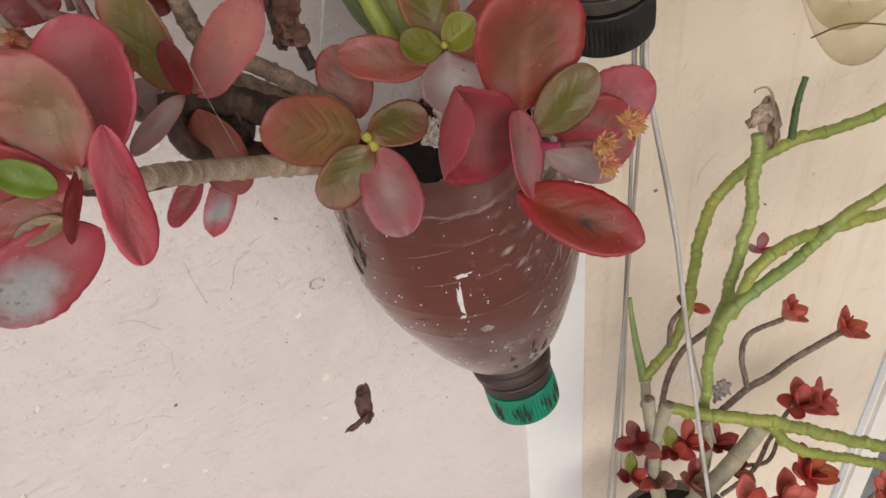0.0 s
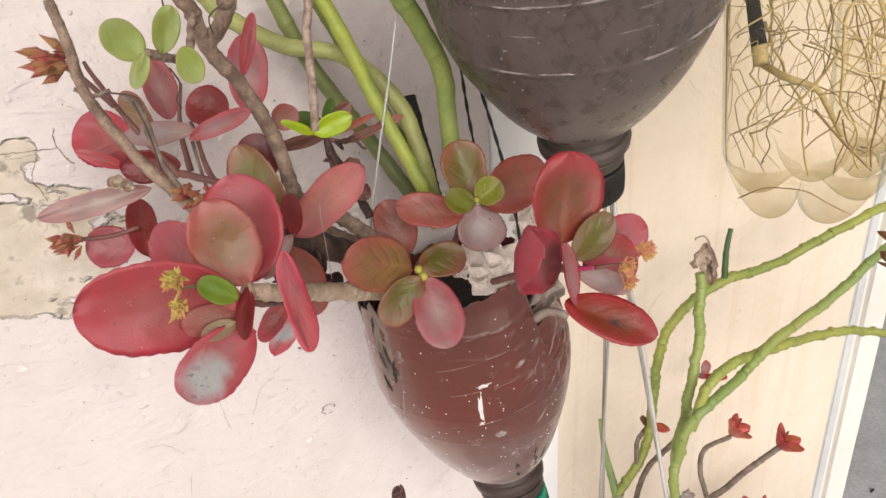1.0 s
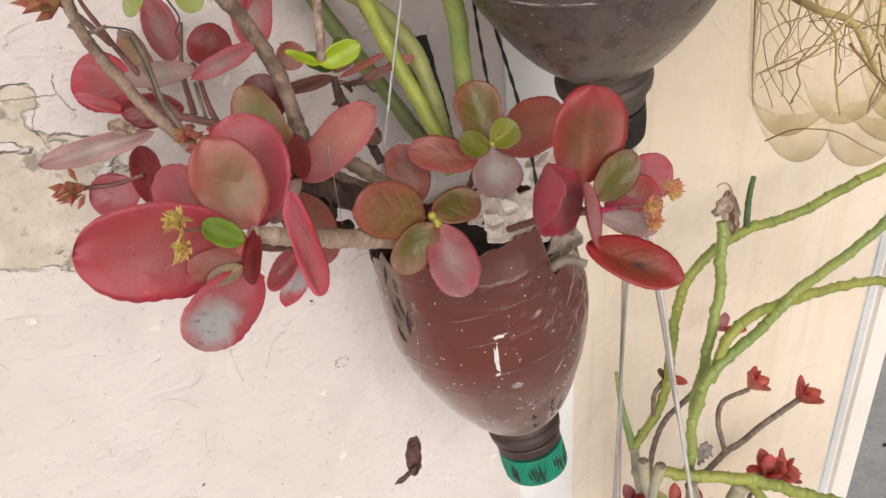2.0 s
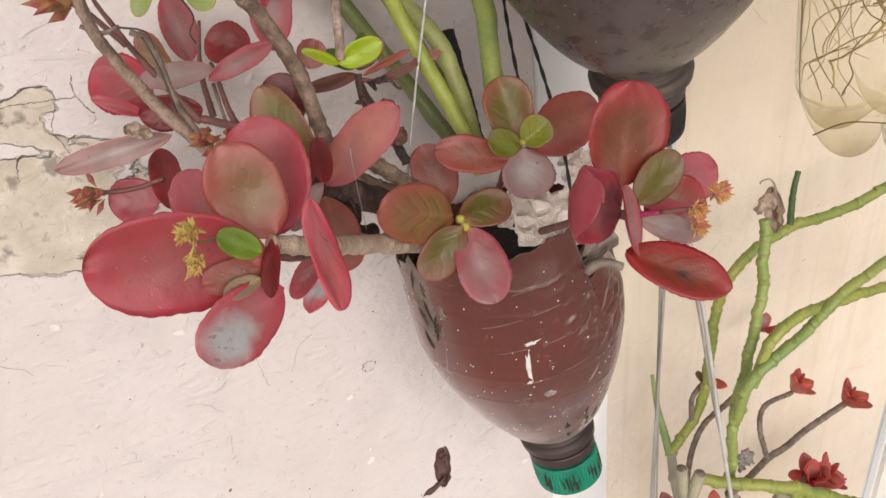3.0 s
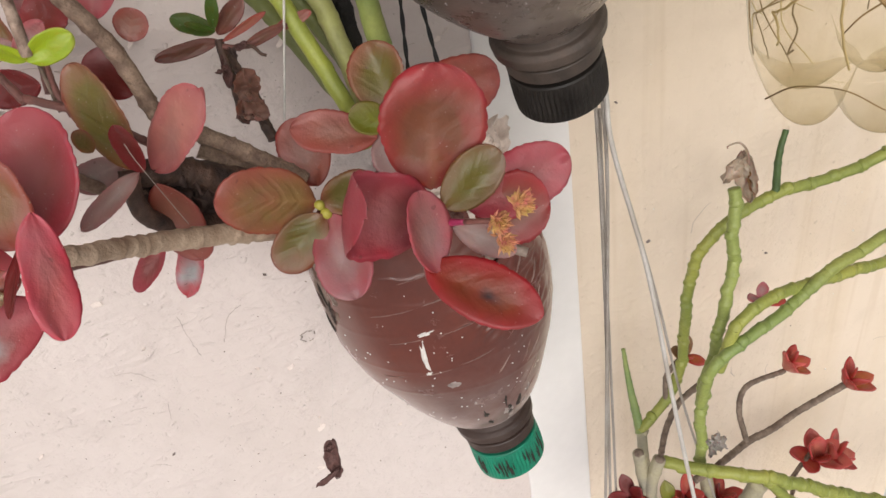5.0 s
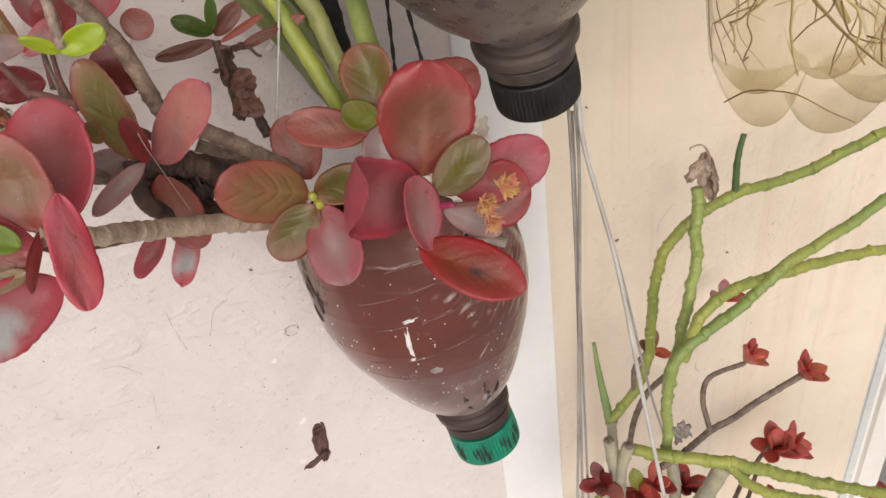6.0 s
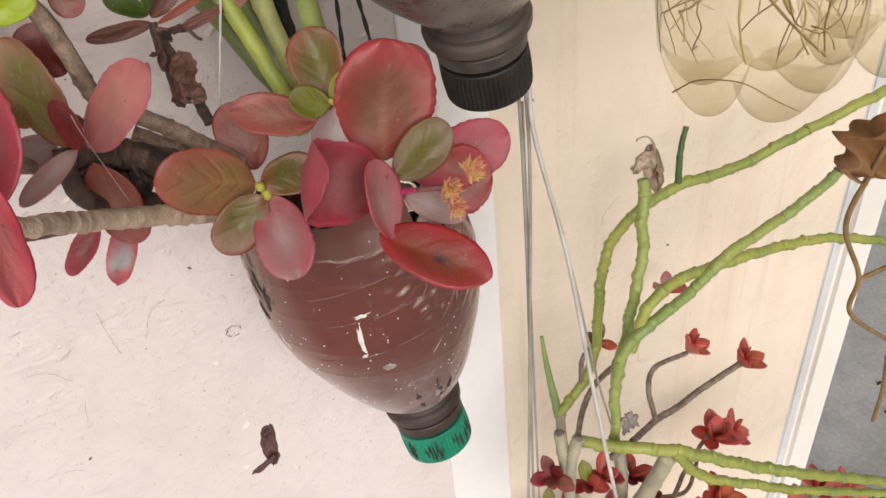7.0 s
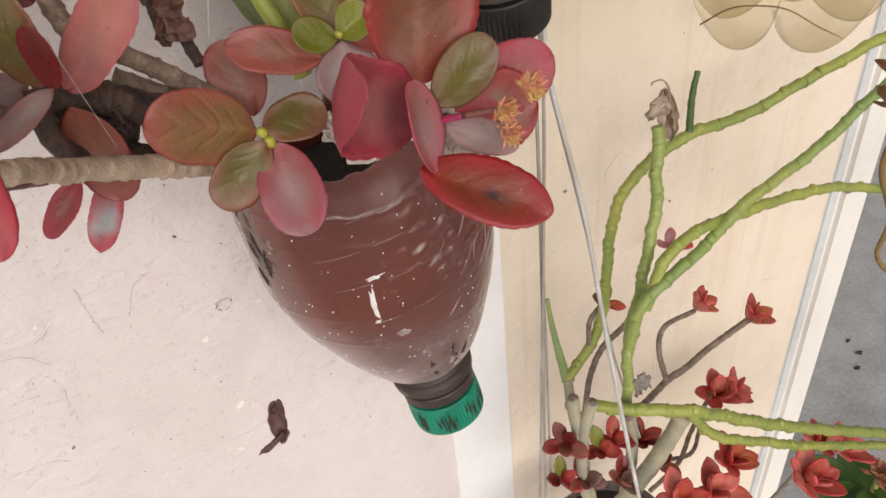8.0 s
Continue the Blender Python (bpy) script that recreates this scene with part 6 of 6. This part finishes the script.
def rosette(parent, centre, axis, n, size, seed, materials, open_by=0.75):
    """A small rosette: leaves spreading from centre round axis."""
    q = random.Random(seed)
    axis = Vector(axis).normalized()
    side = axis.cross(Vector((0.2, 0.9, 0.1))).normalized()
    other = axis.cross(side)
    for k in range(n):
        inner = k >= n * 0.6
        a = k * 2.4 + q.uniform(-0.3, 0.3)
        out = side * math.cos(a) + other * math.sin(a)
        d = (axis * (0.95 if inner else 0.55) + out * open_by * (0.60 if inner else 1.18)).normalized()
        length = size * (0.9 if inner else 1.0) * q.uniform(0.85, 1.1)
        base = Vector(centre) - axis * size * 0.12
        leaf(parent, materials[k % len(materials)], base, base + d * length, length * 0.56, (axis - out * 0.6), cup=0.26, nu=18, nv=8, thick=length * 0.12, pointed=0.80)


for spot, r in (((-0.0462, 0.1272, 1.4232), 0.0011), ((-0.0470, 0.1262, 1.4226), 0.0008)):
    bud(red_plant, spot, r, scuff).name = "white_fleck"
flower_cluster(red_plant, (-0.0475, 0.1200, 1.4510), (-0.5, -0.8, 0.3), flower_ochre, 60, 0.0034, seed=3)
flower_cluster(red_plant, (-0.0478, 0.1195, 1.4450), (-0.5, -0.8, -0.2), flower_ochre, 50, 0.0032, seed=4)
flower_cluster(red_plant, (0.0615, 0.1012, 1.4321), (0.5, -0.8, 0.1), flower_orange, 110, 0.0028, seed=5)
flower_cluster(red_plant, (0.0655, 0.0990, 1.4360), (0.8, -0.6, 0.2), flower_orange, 110, 0.0030, seed=6)
flower_cluster(red_plant, (0.0625, 0.1012, 1.4275), (0.4, -0.8, -0.4), flower_orange, 90, 0.0026, seed=7)
flower_cluster(red_plant, (-0.0729, 0.2295, 1.4248), (-0.8, -0.4, 0.2), flower_dark, 22, 0.0080, 0.7, seed=8)
flower_cluster(red_plant, (-0.0346, 0.1710, 1.4526), (-0.6, -0.6, 0.3), flower_dark, 18, 0.0070, 0.7, seed=9)
flower_cluster(red_plant, (-0.0610, 0.2070, 1.4870), (-0.9, -0.3, 0.2), flower_dark, 22, 0.0100, 0.6, seed=10)
stem(red_plant, "stalk", stem_red, 0.0008, [(-0.0610, 0.2070, 1.4870), (-0.056, 0.205, 1.482), (-0.050, 0.200, 1.474)])
stem(red_plant, "stalk", stem_red, 0.0008, [(-0.0729, 0.2295, 1.4248), (-0.062, 0.228, 1.4240), (-0.052, 0.225, 1.426)])
stem(red_plant, "stalk", leaf_pale, 0.0004, [(-0.0478, 0.1225, 1.4475), (-0.042, 0.133, 1.4420), (-0.036, 0.139, 1.438)])
bud(red_plant, (0.0330, 0.1728, 1.4050), 0.0018, bud_yellow)
bud(red_plant, (0.0318, 0.1735, 1.4078), 0.0016, bud_yellow)
bud(red_plant, (0.0590, 0.1792, 1.4256), 0.0012, bud_yellow)

REDS = (rosette_red, rosette_orange, rosette_red)
rosette(small_red, (0.2711, 0.1944, 1.2076), (0.5, -0.4, 0.8), 7, 0.0150, 11, REDS, 0.55)
rosette(small_red, (0.2456, 0.2106, 1.2171), (0.5, -0.4, 0.7), 7, 0.0145, 12, (coral, rosette_orange, rosette_red), 0.5)
rosette(small_red, (0.2870, 0.2180, 1.1130), (-0.1, -0.3, 0.95), 8, 0.0210, 13, (rosette_red, coral, coral), 0.7)
rosette(small_red, (0.2970, 0.2150, 1.1110), (0.6, -0.4, 0.6), 7, 0.0180, 33, (coral, rosette_red), 0.6)
rosette(small_red, (0.3509, 0.1780, 1.0620), (0.2, -0.2, 1.0), 8, 0.0200, 14, (coral, rosette_red), 0.7)
rosette(small_red, (0.1910, 0.1557, 1.1450), (0.0, -0.4, 0.9), 8, 0.0200, 16, (coral, rosette_red, coral), 0.75)
rosette(small_red, (0.2350, 0.1620, 1.1422), (0.2, -0.4, 0.9), 8, 0.0180, 17, REDS, 0.7)
rosette(small_red, (0.1975, 0.1935, 1.1536), (0.2, -0.2, 0.9), 7, 0.0150, 18, (rosette_red, crimson), 0.7)
rosette(small_red, (0.2854, 0.1440, 1.1084), (0.2, -0.4, 0.9), 9, 0.0230, 19, (coral, rosette_red, coral), 0.7)
rosette(small_red, (0.2261, 0.1620, 1.1200), (0.0, -0.4, 0.9), 8, 0.0210, 20, (coral, coral, rosette_red), 0.7)
rosette(small_red, (0.1931, 0.2250, 1.2346), (0.1, -0.4, 0.7), 4, 0.0120, 21, (dry2, rosette_orange), 0.7)
rosette(small_red, (0.2528, 0.2430, 1.2381), (-0.1, -0.3, 0.9), 3, 0.0150, 22, (lilac, rosette_red), 0.6)
rosette(small_red, (0.3920, 0.1820, 1.0230), (0.3, -0.3, 0.8), 8, 0.0220, 24, (coral, rosette_red), 0.7)
CROWDED = ((0.1378, 0.1845, 1.1985), (0.1602, 0.1845, 1.1788), (0.1474, 0.1800, 1.1671), (0.1742, 0.1908, 1.1705), (0.2037, 0.1845, 1.1374), (0.1363, 0.1845, 1.1699), (0.1727, 0.1800, 1.1485))
for k, spot in enumerate(CROWDED):
    rosette(small_red, spot, (0.1 * (k - 3), -0.5, 0.8), 5, 0.0135, 60 + k, ((crimson, brown_red), (crimson, rosette_red, leaf_green2), (brown_red, dry, crimson), (rosette_red, crimson))[k % 4], 0.9)

dry_tip = thing("dry_leaf", "shrivelled pale dry leaf at the tip of a green stem", "leaf")
leaf(dry_tip, dry_pale, (0.2051, 0.2034, 1.3365), (0.2016, 0.2061, 1.3600), 0.0085, (-0.7, -0.7, 0.2), cup=0.8, crumple=0.45, pointed=0.95)
leaf(dry_tip, dry_pale, (0.2011, 0.2052, 1.3574), (0.1900, 0.2016, 1.3510), 0.0060, (-0.3, -0.9, 0.3), cup=0.7, crumple=0.45, pointed=0.95)
leaf(dry_tip, dry2, (0.2049, 0.2052, 1.3512), (0.2069, 0.2025, 1.3379), 0.0050, (0.3, -0.9, 0.3), cup=0.7, crumple=0.35, pointed=0.95)
stem(dry_tip, "curled_tip", dry_pale, 0.0007, [(0.2049, 0.2052, 1.3512), (0.2032, 0.2052, 1.3598), (0.1991, 0.2052, 1.3650), (0.1940, 0.2052, 1.3652), (0.1936, 0.2052, 1.3641)], r1=0.0003)
bract = thing("dry_bract", "pale grey shrivelled bract caught in the twigs", "leaf")
for k, (dx, dz) in enumerate(((0.006, 0.004), (-0.005, 0.007), (0.007, -0.004), (-0.002, -0.007), (0.001, 0.010))):
    leaf(bract, dry_grey, (0.1830, 0.1850, 1.2135), (0.1830 + dx, 0.1835, 1.2135 + dz), 0.0042, (0.2 - 0.1 * k, -0.9, 0.3), cup=0.9, crumple=0.5, pointed=0.95)
dangling = thing("dangling_leaf", "curled dark brown dead leaf dangling on a web thread", "leaf")
leaf(dangling, dead_curl, (0.0108, 0.1660, 1.3042), (0.0127, 0.1660, 1.3230), 0.0062, (-0.5, -0.8, 0.2), cup=0.8, crumple=0.22, pointed=0.35)
leaf(dangling, dead_curl, (0.0121, 0.1650, 1.3094), (0.0025, 0.1660, 1.3037), 0.0031, (0.4, -0.9, 0.1), cup=0.9, crumple=0.25, pointed=0.8)
leaf(dangling, dead_curl, (0.0137, 0.1660, 1.3204), (0.0095, 0.1650, 1.3203), 0.0027, (-0.3, -0.9, 0.3), cup=0.8, crumple=0.3, pointed=0.7)
stem(dangling, "web_thread", thread_white, 0.00004, [(0.0129, 0.1660, 1.3223), (0.0188, 0.1700, 1.3420), (0.0230, 0.1780, 1.3590)])

# ---------------------------------------------------------------- litter and weeds on the ground
q = random.Random(77)
lv, lf = [], []
for _ in range(150):
    c = Vector((q.uniform(0.5, 4.5), q.uniform(0.2, 3.2), 0.004))
    size, a = q.uniform(0.004, 0.020), q.uniform(0, 6.28)
    base = len(lv)
    for k in range(6):
        g = a + k * math.pi / 3
        r = size * q.uniform(0.35, 1.0)
        lv.append((c.x + r * math.cos(g), c.y + r * math.sin(g) * 0.6, 0.001))
        lv.append((c.x + 0.7 * r * math.cos(g), c.y + 0.7 * r * math.sin(g) * 0.6, 0.003 + size * 0.2 * q.random()))
    lf.append(tuple(base + 1 + 2 * k for k in range(6)))
    for k in range(6):
        j = (k + 1) % 6
        lf.append((base + 2 * k, base + 2 * j, base + 2 * j + 1, base + 2 * k + 1))
tagged(mesh_object("leaf_litter", lv, lf, debris, None, "", False), "dark dry leaf litter scattered on the concrete", "litter", kind="stuff")
weed = thing("ground_plant", "broad green-leaved plant with a dry brown flower head on the ground", "plant")
stem(weed, "stem", green_mid, 0.006, [(1.12, 0.44, 0.0), (1.10, 0.43, 0.10), (1.085, 0.42, 0.20)])
for k in range(7):
    a = k * 0.95
    b = Vector((1.10, 0.43, 0.08 + 0.016 * k))
    leaf(weed, ground_leaf, b, b + Vector((math.cos(a) * 0.13, math.sin(a) * 0.13, 0.02)), 0.075, (-0.3 * math.cos(a), -0.3 * math.sin(a), 1), cup=0.2, thick=0.001)
flower_cluster(weed, (1.080, 0.415, 0.215), (0, -0.2, 1), flower_dark, 60, 0.035, 1.2, seed=31)
